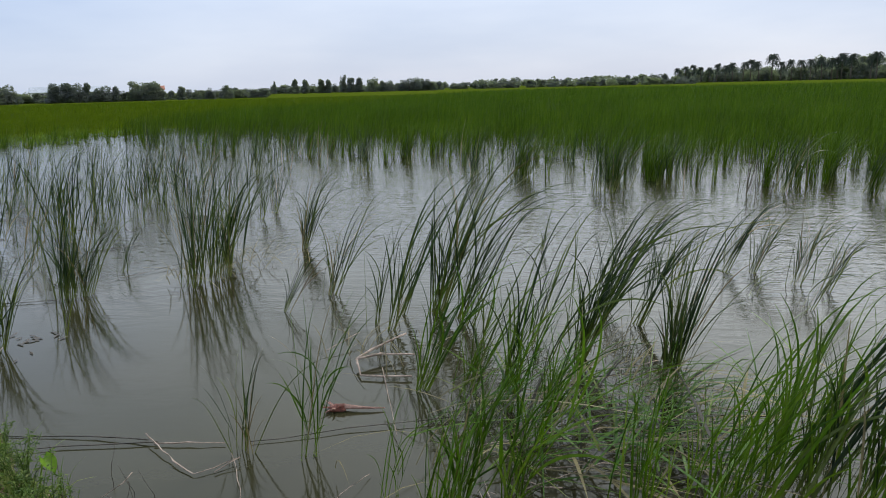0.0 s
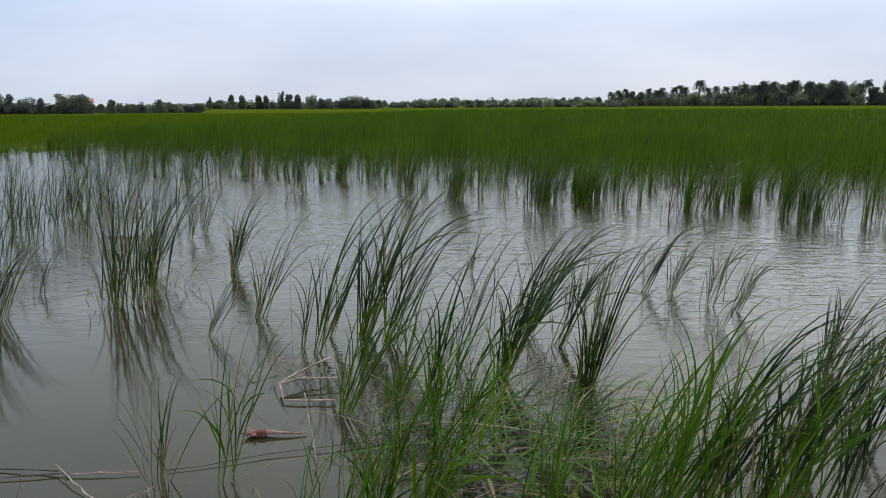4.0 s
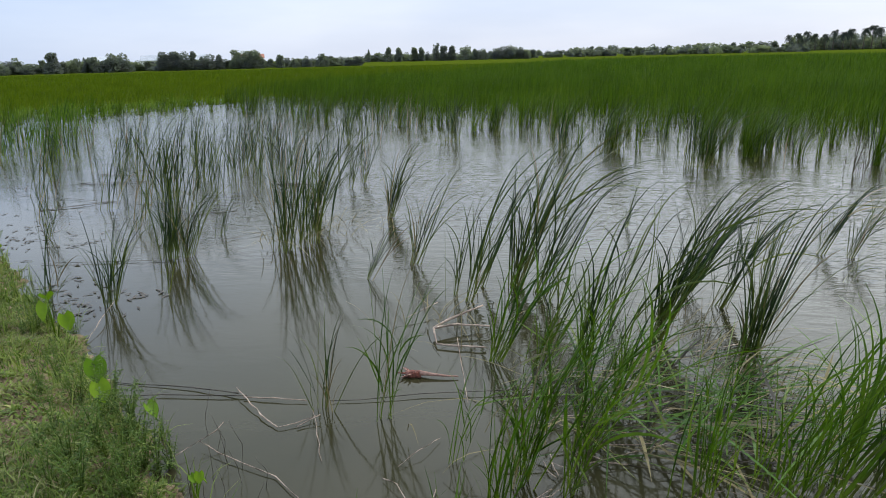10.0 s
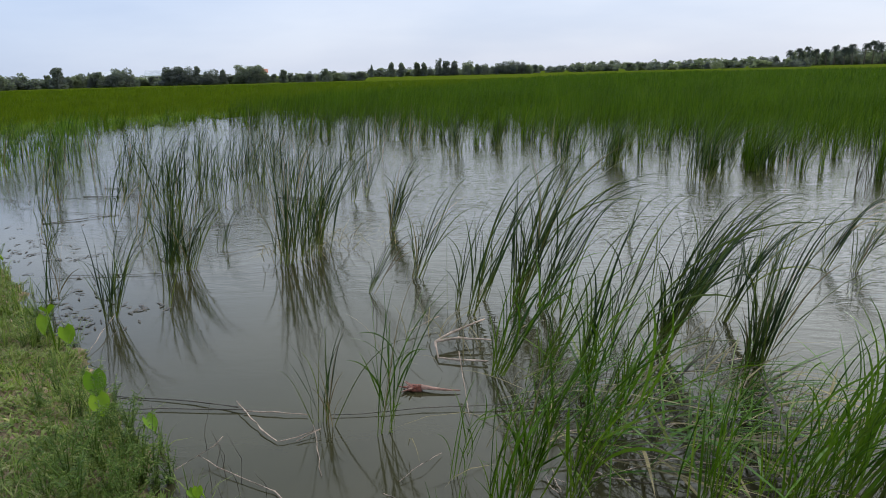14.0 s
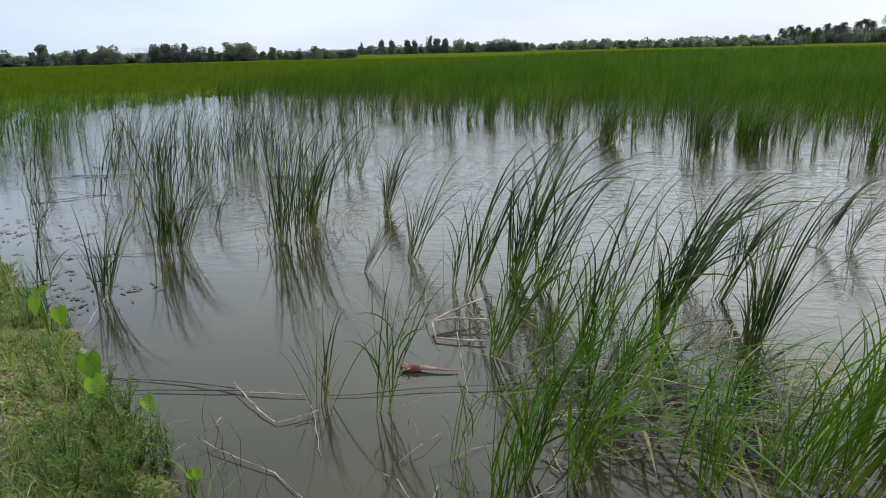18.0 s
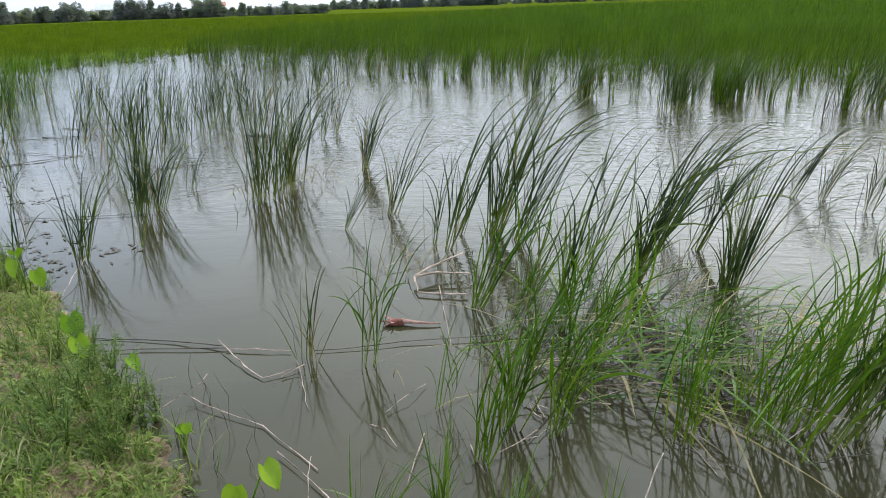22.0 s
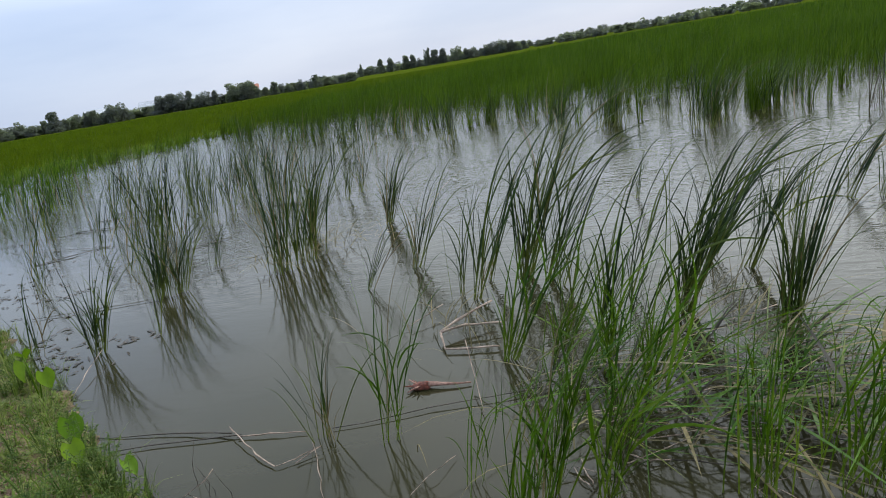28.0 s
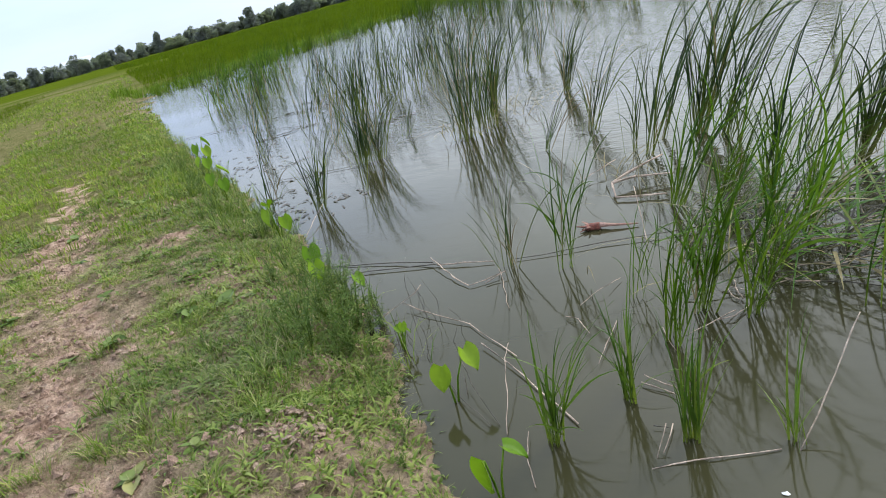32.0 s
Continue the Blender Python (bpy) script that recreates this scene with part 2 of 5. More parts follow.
def ground_material():
    """Bare dry earth, turf and far crops in one sheet, by the share of bare soil in each spot."""
    m, n, l, out = material("earth_and_turf")
    geo = n.new("ShaderNodeNewGeometry")
    bare = n.new("ShaderNodeAttribute")
    bare.attribute_name = "bare"
    crop = n.new("ShaderNodeAttribute")
    crop.attribute_name = "crop"
    fine = noise_tex(n, l, 60, 5, geo.outputs["Position"], 0.7)
    mid = noise_tex(n, l, 7, 8, geo.outputs["Position"], 0.75)
    wide = noise_tex(n, l, 0.12, 5, geo.outputs["Position"], 0.6)
    # earth mottling; the darkest stop also puts crevice shade into the colour
    soil = ramp(n, [(0.30, (0.095, 0.056, 0.039)), (0.42, (0.29, 0.190, 0.135)), (0.53, (0.50, 0.35, 0.262)), (0.70, (0.66, 0.50, 0.395))])
    l.new(mid.outputs[0], soil.inputs[0])
    grit = ramp(n, [(0.3, (0.7, 0.7, 0.7)), (0.7, (1.2, 1.2, 1.2))])
    l.new(fine.outputs[0], grit.inputs[0])
    soil_c = mixed(n, l, 1.0, soil.outputs[0], grit.outputs[0], "MULTIPLY")
    # dark end deepened to paint shade between clods into the brown
    turf = ramp(n, [(0.34, (0.085, 0.062, 0.04)), (0.64, (0.50, 0.38, 0.265))])
    l.new(mid.outputs[0], turf.inputs[0])
    turf_c = mixed(n, l, 1.0, turf.outputs[0], grit.outputs[0], "MULTIPLY")
    field = ramp(n, [(0.25, (0.052, 0.076, 0.006)), (0.5, (0.066, 0.092, 0.008)), (0.75, (0.086, 0.108, 0.012))])
    l.new(wide.outputs[0], field.inputs[0])
    turf_c = mixed(n, l, crop.outputs["Fac"], turf_c, field.outputs[0])
    edge = n.new("ShaderNodeMath")
    edge.operation = "ADD"
    l.new(bare.outputs["Fac"], edge.inputs[0])
    off = n.new("ShaderNodeMath")
    off.operation = "MULTIPLY_ADD"
    off.inputs[1].default_value, off.inputs[2].default_value = 0.9, -0.45
    l.new(mid.outputs[0], off.inputs[0])
    l.new(off.outputs[0], edge.inputs[1])
    er = ramp(n, [(0.38, (0, 0, 0)), (0.58, (1, 1, 1))])
    l.new(edge.outputs[0], er.inputs[0])
    c = mixed(n, l, er.outputs[0], turf_c, soil_c)
    p = n.new("ShaderNodeBsdfPrincipled")
    l.new(c, p.inputs["Base Color"])
    p.inputs["Roughness"].default_value = 1.0
    p.inputs["Specular IOR Level"].default_value = 0.0
    bp = n.new("ShaderNodeBump")
    bp.inputs["Strength"].default_value, bp.inputs["Distance"].default_value = 1.0, 0.08
    l.new(mixed(n, l, 0.5, fine.outputs[0], mid.outputs[0]), bp.inputs["Height"])
    l.new(bp.outputs[0], p.inputs["Normal"])
    l.new(p.outputs[0], out.inputs[0])
    return m


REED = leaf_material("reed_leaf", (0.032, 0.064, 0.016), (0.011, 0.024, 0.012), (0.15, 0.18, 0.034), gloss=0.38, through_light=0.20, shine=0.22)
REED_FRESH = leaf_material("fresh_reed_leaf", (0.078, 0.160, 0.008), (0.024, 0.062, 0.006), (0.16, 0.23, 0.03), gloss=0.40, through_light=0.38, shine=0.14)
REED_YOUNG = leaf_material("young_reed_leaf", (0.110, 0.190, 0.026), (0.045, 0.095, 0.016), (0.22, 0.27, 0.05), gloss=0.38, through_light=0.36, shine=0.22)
REED_DRY = leaf_material("dry_reed_leaf", (0.26, 0.20, 0.115), (0.13, 0.095, 0.06), (0.34, 0.28, 0.18), through_light=0.15, gloss=0.6)
REED_WITHERED = leaf_material("withered_reed_leaf", (0.036, 0.0312, 0.0192), (0.0168, 0.0156, 0.0108), (0.06, 0.0504, 0.0312), through_light=0.1)
SEDGE = leaf_material("sedge_leaf", (0.067, 0.129, 0.008), (0.026, 0.061, 0.006), (0.115, 0.165, 0.022), island=True, along=False, shine=0.04, through_light=0.24)
CROP = leaf_material("young_crop_leaf", (0.092, 0.138, 0.008), (0.070, 0.112, 0.006), (0.108, 0.148, 0.010), island=True, along=False, shine=0.03)
TURF = leaf_material("turf_blade", (0.175, 0.265, 0.042), (0.056, 0.108, 0.020), (0.46, 0.40, 0.25), island=True, along=False, shine=0.1)
WEED = leaf_material("bank_weed", (0.190, 0.265, 0.066), (0.072, 0.125, 0.032), (0.32, 0.34, 0.15), island=True, along=False, shine=0.12)
TURF_FAR = leaf_material("fresh_turf_blade", (0.185, 0.270, 0.036), (0.090, 0.155, 0.020), (0.34, 0.32, 0.14), island=True, along=False, shine=0.08)
MARSH = leaf_material("marsh_weed", (0.135, 0.225, 0.026), (0.060, 0.120, 0.015), (0.22, 0.27, 0.07), island=True, along=False, shine=0.08)
HERB_LEAF = leaf_material("herb_leaf", (0.105, 0.175, 0.036), (0.040, 0.082, 0.020), (0.20, 0.23, 0.08), island=True, along=False, shine=0.12)
STRAW = leaf_material("straw", (0.21, 0.18, 0.105), (0.10, 0.09, 0.055), (0.33, 0.29, 0.19), island=True, along=False, through_light=0.1, gloss=0.65)
FRESH = leaf_material("bent_reed_leaf", (0.070, 0.176, 0.012), (0.022, 0.072, 0.008), (0.195, 0.221, 0.065), island=True, along=False)
BROADLEAF = leaf_material("broad_leaf", (0.165, 0.285, 0.016), (0.105, 0.215, 0.013), (0.19, 0.28, 0.03), through_light=0.3, along=False)
DULL_LEAF = leaf_material("dull_weed_leaf", (0.13, 0.19, 0.055), (0.07, 0.115, 0.035), (0.24, 0.24, 0.11), through_light=0.15, along=False)
CANE = rough_material("dry_cane", (0.17, 0.12, 0.09), (0.58, 0.45, 0.36), 7, 0.3, 0.7)
DEAD_LEAF = rough_material("dead_leaf", (0.10, 0.06, 0.042), (0.38, 0.28, 0.20), 30, 0.4, 0.8)
CANE_WET = rough_material("wet_cane", (0.03, 0.025, 0.018), (0.08, 0.062, 0.042), 9, 0.3, 0.45)
STUB = rough_material("rotting_red_root", (0.06, 0.018, 0.012), (0.42, 0.13, 0.085), 38, 0.8, 0.5)
STUB_STEM = rough_material("peeling_pink_stem", (0.22, 0.085, 0.06), (0.58, 0.36, 0.28), 26, 0.5, 0.6)
SOIL = rough_material("dry_clod", (0.15, 0.085, 0.06), (0.52, 0.36, 0.27), 20, 0.8, 0.95)
BARK = rough_material("bark", (0.06, 0.05, 0.04), (0.16, 0.13, 0.10), 3, 0.5, 0.9)
# grey-blue haze of distance is put into the far foliage's base colour
HAZED_CROWN = leaf_material("hazed_tree_foliage", (0.200, 0.225, 0.262), (0.150, 0.175, 0.212), (0.230, 0.250, 0.275), island=True, along=False, gloss=0.8, through_light=0.62, shine=0.03)
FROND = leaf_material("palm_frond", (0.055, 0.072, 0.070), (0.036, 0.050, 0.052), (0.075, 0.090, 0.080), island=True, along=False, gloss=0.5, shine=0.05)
WHITEWASH = rough_material("whitewashed_wall", (0.62, 0.62, 0.60), (0.82, 0.82, 0.80), 0.8, 0.1, 0.85)
TIN = rough_material("grey_roof_sheet", (0.35, 0.38, 0.42), (0.55, 0.58, 0.62), 0.7, 0.1, 0.5)
TILE = rough_material("red_roof_tile", (0.28, 0.11, 0.07), (0.42, 0.19, 0.12), 0.9, 0.2, 0.8)
DARK = rough_material("dark_opening", (0.03, 0.03, 0.035), (0.06, 0.06, 0.06), 1, 0.1, 0.5)
WATER = water_material()
GROUND = ground_material()


# ---- mesh helpers ----
def mesh_of(name, verts, faces, mat, smooth=False):
    me = bpy.data.meshes.new(name)
    me.from_pydata(verts, [], faces)
    if smooth:
        me.polygons.foreach_set("use_smooth", [True] * len(me.polygons))
    me.materials.append(mat)
    me.update()
    return me


def part(name, bm, mat, parent=None, label=""):
    """Link a bmesh or a mesh as one object under a thing."""
    if isinstance(bm, bpy.types.Mesh):
        me = bm
    else:
        me = bpy.data.meshes.new(name)
        bm.to_mesh(me)
        bm.free()
        me.materials.append(mat)
    ob = new(name, me)
    if parent is not None:
        ob.parent = parent
    if label:
        ob["label"] = label
    return ob


def tube(points, radii, sides=6, bm=None):
    """A round bar through the points, with a radius at each, closed at both ends."""
    bm = bm or bmesh.new()
    rings = []
    pts = [Vector(p) for p in points]
    for i, p in enumerate(pts):
        d = (pts[min(i + 1, len(pts) - 1)] - pts[max(i - 1, 0)]).normalized()
        u = d.orthogonal().normalized()
        v = d.cross(u)
        rings.append([bm.verts.new(p + radii[i] * (math.cos(a) * u + math.sin(a) * v)) for a in (2 * math.pi * k / sides for k in range(sides))])
    for a, b in zip(rings, rings[1:]):
        off = min(range(sides), key=lambda k: (b[k].co - a[0].co).length)
        for k in range(sides):
            f = bm.faces.new((a[k], a[(k + 1) % sides], b[(k + 1 + off) % sides], b[(k + off) % sides]))
            f.smooth = True
    bm.faces.new(rings[0][::-1])
    bm.faces.new(rings[-1])
    return bm


def blades(name, base, height, width, turn, bend, segs, mat, stiff=2.0):
    """Many grass blades as one mesh: feet, heights, widths, the way each one bends (radians) and by how much."""
    count = len(height)
    base, height, width, turn, bend = (np.asarray(a, float) for a in (base, height, width, turn, bend))
    s = np.linspace(0, 1, segs + 1)
    way = np.stack([np.cos(turn), np.sin(turn), 0 * turn], -1)
    spin = turn + np.random.uniform(0.6, 2.5, count)
    side = np.stack([np.cos(spin), np.sin(spin), 0 * spin], -1)
    out = bend[:, None] * s[None] ** stiff
    up = s[None] - 0.42 * np.clip(bend[:, None], 0, 1.4) ** 1.5 * s[None] ** (stiff + 1)
    mid = base[:, None] + height[:, None, None] * (way[:, None] * out[..., None] + np.array([0, 0, 1.0]) * up[..., None])
    w = 0.5 * width[:, None] * (0.75 + 0.5 * s[None] - 1.25 * s[None] ** 2.2)
    left = mid[:, :segs] - side[:, None] * w[:, :segs, None]
    right = mid[:, :segs] + side[:, None] * w[:, :segs, None]
    per = 2 * segs + 1
    v = np.empty((count, per, 3))
    v[:, 0:2 * segs:2], v[:, 1:2 * segs:2], v[:, -1] = left, right, mid[:, -1]
    loops = []
    starts = []
    sizes = []
    at = 0
    for k in range(segs - 1):
        loops += [2 * k, 2 * k + 1, 2 * k + 3, 2 * k + 2]
        starts.append(at)
        sizes.append(4)
        at += 4
    loops += [2 * segs - 2, 2 * segs - 1, 2 * segs]
    starts.append(at)
    sizes.append(3)
    at += 3
    all_loops = (np.array(loops)[None] + per * np.arange(count)[:, None]).ravel()
    all_starts = (np.array(starts)[None] + at * np.arange(count)[:, None]).ravel()
    me = bpy.data.meshes.new(name)
    me.vertices.add(count * per)
    me.vertices.foreach_set("co", v.ravel())
    me.loops.add(len(all_loops))
    me.loops.foreach_set("vertex_index", all_loops.astype(np.int32))
    me.polygons.add(len(all_starts))
    me.polygons.foreach_set("loop_start", all_starts.astype(np.int32))
    me.polygons.foreach_set("use_smooth", np.ones(len(all_starts), bool))
    me.update(calc_edges=True)
    me.validate()
    me.materials.append(mat)
    return new(name, me)


def wobble(x, y, size, seed=0.0):
    """A smooth uneven field between about -1 and 1, of the given size in metres."""
    x, y = x / size, y / size
    return (np.sin(x * 2.1 + 1.7 * np.sin(y * 1.3 + seed) + seed) + np.sin(y * 2.6 + 1.9 * np.sin(x * 1.1 + 2 * seed) + 1.3 * seed)
            + 0.6 * np.sin(x * 4.7 - y * 3.1 + 3 * seed) + 0.5 * np.sin(y * 5.9 + x * 3.7 + seed)) / 3.0


# ---- the lie of the land ----
BANK = [(40, -46), (14, -16), (3, -3.4), (0.30, 0.15), (-0.84, 1.94), (-1.52, 2.93), (-2.4, 3.85), (-3.5, 4.9), (-5.9, 7.1), (-9, 10), (-17, 18), (-60, 60)]
FAR = [(-19, 17), (-15.5, 21.5), (-12.3, 26.0), (-9, 23.0), (-6, 19.6), (-3.6, 18.2), (-1.9, 16.0), (0.1, 16.2), (1.3, 14.0), (2.5, 12.5), (3.8, 12.0), (5.6, 11.2), (6.6, 10.4), (9, 8.8), (14, 5), (40, -23)]


def side_of(line, x, y):
    """Distance of points from a polyline, positive on its left as one goes along it."""
    x, y = np.asarray(x, float), np.asarray(y, float)
    best, sign, clear = np.full(x.shape, 1e9), np.ones(x.shape), np.zeros(x.shape)
    for (ax, ay), (bx, by) in zip(line, line[1:]):
        dx, dy = bx - ax, by - ay
        f = np.clip(((x - ax) * dx + (y - ay) * dy) / (dx * dx + dy * dy), 0, 1)
        ox, oy = x - ax - f * dx, y - ay - f * dy
        d = np.hypot(ox, oy)
        off = dx * (y - ay) - dy * (x - ax)
        away = np.abs(off) / math.hypot(dx, dy)
        near = (d < best - 1e-6) | ((d < best + 1e-6) & (away > clear))
        best, clear = np.where(near, d, best), np.where(near, away, clear)
        sign = np.where(near, np.where(off >= 0, 1.0, -1.0), sign)
    return best * sign


def step(a, b, v):
    f = np.clip((v - a) / (b - a), 0, 1)
    return f * f * (3 - 2 * f)


RUT = [(0.6, -3.5), (-1.0, 0.2), (-1.9, 1.55), (-2.75, 2.15), (-3.2, 2.68), (-4.2, 3.45), (-5.0, 4.24), (-6.4, 5.5), (-9.7, 8.85), (-20, 18.8)]
DITCH = [(-6.5, 1.5), (-9.2, 5.4), (-11.6, 7.5), (-13.6, 9.7), (-16.4, 12.4), (-21, 17)]
RUT_FAR = [(-2.6, 0.2), (-5.0, 3.0), (-6.9, 4.7), (-10.3, 7.2), (-20, 15)]


def bareness(x, y):
    """How much bare earth shows: wheel tracks and worn patches on the bank."""
    near = 1 - step(6, 14, np.hypot(x, y))
    b = 0.85 * np.exp(-(side_of(RUT, x, y) / 0.30) ** 2) * (0.35 + 0.65 * near)
    b = np.maximum(b, 0.62 * np.exp(-(side_of(RUT_FAR, x, y) / 0.22) ** 2) * (0.3 + 0.7 * near))
    for px, py, r in ((-1.42, 2.09, 0.13), (-1.98, 1.78, 0.20), (-2.76, 3.35, 0.20), (-3.88, 4.31, 0.18), (-5.05, 3.51, 0.30), (-4.05, 2.55, 0.22), (-1.10, 1.72, 0.15), (-1.65, 1.50, 0.25)):
        b = np.maximum(b, 0.9 * np.exp(-((x - px) ** 2 + (y - py) ** 2) / r ** 2))
    b = b * (0.72 + 0.45 * wobble(x, y, 0.33, 5.5) + 0.25 * wobble(x, y, 0.12, 8.5))
    return np.clip(b + 0.20 * wobble(x, y, 0.42, 2.0) + 0.06, 0, 1)


def land(x, y):
    """Height of the ground."""
    s = side_of(BANK, x, y)
    ragged = s + 0.07 * wobble(x, y, 0.35, 1.0) + 0.05 * wobble(x, y, 0.13, 4.0)
    z = -0.25 + 0.27 * step(-0.5, 0.02, ragged) + 0.14 * step(0.0, 0.5, ragged) + 0.03 * step(0.8, 2.0, ragged)
    z = z - 0.035 * np.exp(-(side_of(RUT, x, y) / 0.25) ** 2) * (s > 0)
    z = z + (0.018 * wobble(x, y, 0.22, 3.0) + 0.018 * wobble(x, y, 0.095, 5.0)) * step(0.0, 0.3, s)
    f = side_of(FAR, x, y)
    left = step(-9, -14, x - 0.25 * y + 4)
    field = step(3.0, 8.0, f) * left + step(4.0, 12.0, f) * (1 - left)
    z = np.where(s > 0.2, z, z + 0.32 * field)
    z = np.where(s > 4.5, z - 0.10 * step(4.5, 6, s), z)
    ditch = np.exp(-((side_of(DITCH, x, y) + 0.25 * wobble(x, y, 0.9, 2.5)) / 0.42) ** 2)
    z = z - 0.26 * ditch
    return z


def graded(lo, hi, fine_lo, fine_hi, fine):
    mid_part = list(np.arange(fine_lo, fine_hi, fine))
    a, d = fine_lo, fine
    low = []
    while a > lo:
        d *= 1.22
        a -= d
        low.append(a)
    b, d = mid_part[-1], fine
    high = []
    while b < hi:
        d *= 1.22
        b += d
        high.append(b)
    return np.array(low[::-1] + mid_part + high)


gx, gy = graded(-1500, 1500, -8.0, 1.2, 0.055), graded(-1500, 1500, 0.4, 8.0, 0.055)
X, Y = np.meshgrid(gx, gy)
Z = land(X, Y)
nx, ny = len(gx), len(gy)
ids = np.arange(nx * ny).reshape(ny, nx)
quads = np.stack([ids[:-1, :-1], ids[:-1, 1:], ids[1:, 1:], ids[1:, :-1]], -1).reshape(-1, 4)
ground_mesh = bpy.data.meshes.new("ground")
ground_mesh.vertices.add(nx * ny)
ground_mesh.vertices.foreach_set("co", np.stack([X, Y, Z], -1).ravel())
ground_mesh.loops.add(quads.size)
ground_mesh.loops.foreach_set("vertex_index", quads.ravel().astype(np.int32))
ground_mesh.polygons.add(len(quads))
ground_mesh.polygons.foreach_set("loop_start", np.arange(0, quads.size, 4).astype(np.int32))
ground_mesh.polygons.foreach_set("use_smooth", np.ones(len(quads), bool))
ground_mesh.update(calc_edges=True)
ground_mesh.attributes.new("bare", "FLOAT", "POINT").data.foreach_set("value", bareness(X, Y).ravel().astype(np.float32))
crop_share = np.maximum(0.65 * step(4.0, 9.0, np.hypot(X, Y)) * step(-0.3, 0.2, side_of(BANK, X, Y)), np.maximum(step(5.0, 8.0, side_of(BANK, X, Y)), step(1.0, 4.0, side_of(FAR, X, Y)) * (side_of(BANK, X, Y) < 0.3)))
ground_mesh.attributes.new("crop", "FLOAT", "POINT").data.foreach_set("value", crop_share.ravel().astype(np.float32))
ground_mesh.materials.append(GROUND)
tagged(new("ground", ground_mesh), "low earth bank with worn turf between flooded plots and green fields", "ground", kind="structure")

wx, wy = graded(-70, 80, -6, 6, 0.8), graded(-60, 75, 1, 14, 0.8)
WXg, WYg = np.meshgrid(wx, wy)
wid = np.arange(WXg.size).reshape(WXg.shape)
wq = np.stack([wid[:-1, :-1], wid[:-1, 1:], wid[1:, 1:], wid[1:, :-1]], -1).reshape(-1, 4)
water = new("water", mesh_of("water", np.stack([WXg, WYg, 0 * WXg], -1).reshape(-1, 3).tolist(), wq.tolist(), WATER, True))
tagged(water, "shallow grey-brown silty water flooding the plot, lightly rippled", "water", kind="structure")


# ---- reeds ----
WIND = 0.15


def arc_points(start, head, turn, length, bow, curve, steps):
    """Points along a leaf that leans by the angle head at its foot and by head + bow at its tip, with its lean at each."""
    pts, x, y, z = [], *start
    c, s = math.cos(turn), math.sin(turn)
    for k in range(steps + 1):
        a = head + bow * (k / steps) ** curve
        pts.append((x, y, z, a))
        d = length / steps
        x, y, z = x + d * math.sin(a) * c, y + d * math.sin(a) * s, z + d * math.cos(a)
    return pts


def reed_stem_mesh(name, bow, straight, curve, mat, seed, leafy):
    """One stem with its folded leaves, a metre long, that bows towards +x; its reach per height and its height."""
    rnd = random.Random(seed)
    verts, faces = [], []

    def strip(pts, turn, wide, spin, twist, foot):
        start, n = len(verts), len(pts) - 1
        c, s = math.cos(turn), math.sin(turn)
        for k, (x, y, z, a) in enumerate(pts):
            f = k / n
            w = wide * (foot + (1 - foot) * min(1, f / 0.3)) * (1 - f ** 2.6) + 0.0004
            q = spin + twist * f
            nx, ny, nz = math.cos(a) * c, math.cos(a) * s, -math.sin(a)
            ux, uy, uz = -s * math.cos(q) + nx * math.sin(q), c * math.cos(q) + ny * math.sin(q), nz * math.sin(q)
            vx, vy, vz = s * math.sin(q) + nx * math.cos(q), -c * math.sin(q) + ny * math.cos(q), nz * math.cos(q)
            g = 0.35 * w
            verts.extend([(x - w * ux + g * vx, y - w * uy + g * vy, z - w * uz + g * vz), (x, y, z), (x + w * ux + g * vx, y + w * uy + g * vy, z + w * uz + g * vz)])
        for k in range(n):
            o = start + 3 * k
            faces.extend([(o, o + 1, o + 4, o + 3), (o + 1, o + 2, o + 5, o + 4)])

    def way():
        return rnd.choice((-1, 1)) * rnd.uniform(0.35, 1.10)

    main = arc_points((0, 0, 0), straight * bow, 0.0, 1.0, (1 - straight) * bow, curve, 14)
    strip(main, 0.0, 0.0042 if leafy else 0.0046, way(), rnd.uniform(-0.7, 0.7), 0.7)
    for k in range(rnd.choice((2, 3, 4)) if leafy else rnd.choice((0, 1, 1, 2, 2))):
        i = rnd.choice((2, 3, 4, 5, 6, 7)) if leafy else rnd.choice((2, 3, 4, 5))
        x, y, z, a = main[i]
        turn = rnd.choice((0.0, math.pi)) + rnd.gauss(0, 0.7)
        lean = a * math.cos(turn) + rnd.uniform(0.12, 0.42 if leafy else 0.32)
        length = rnd.uniform(0.25, 0.46) if leafy else rnd.uniform(0.3, 0.55)
        strip(arc_points((x, y, z), lean, turn, length, rnd.uniform(0.2, 1.6), rnd.uniform(1.0, 3.0), 8), turn, 0.0045 if leafy else 0.0042, way(), rnd.uniform(-0.8, 0.8), 0.45)
    top = max(p[2] for p in main)
    return mesh_of(name, verts, faces, mat, True), main[-1][0] / top, top


BOWS = [0.06, 0.2, 0.36, 0.54, 0.74, 0.95, 1.18, 1.42, 1.68, 1.95, 2.2]
KINDS = {}
for key, mat in (("a", REED), ("b", REED_FRESH), ("e", REED_FRESH), ("c", REED_YOUNG), ("d", REED_DRY), ("w", REED_WITHERED)):
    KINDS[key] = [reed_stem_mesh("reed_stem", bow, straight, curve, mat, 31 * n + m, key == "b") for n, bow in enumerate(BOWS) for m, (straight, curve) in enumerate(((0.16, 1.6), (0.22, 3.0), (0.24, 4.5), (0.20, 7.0)))]
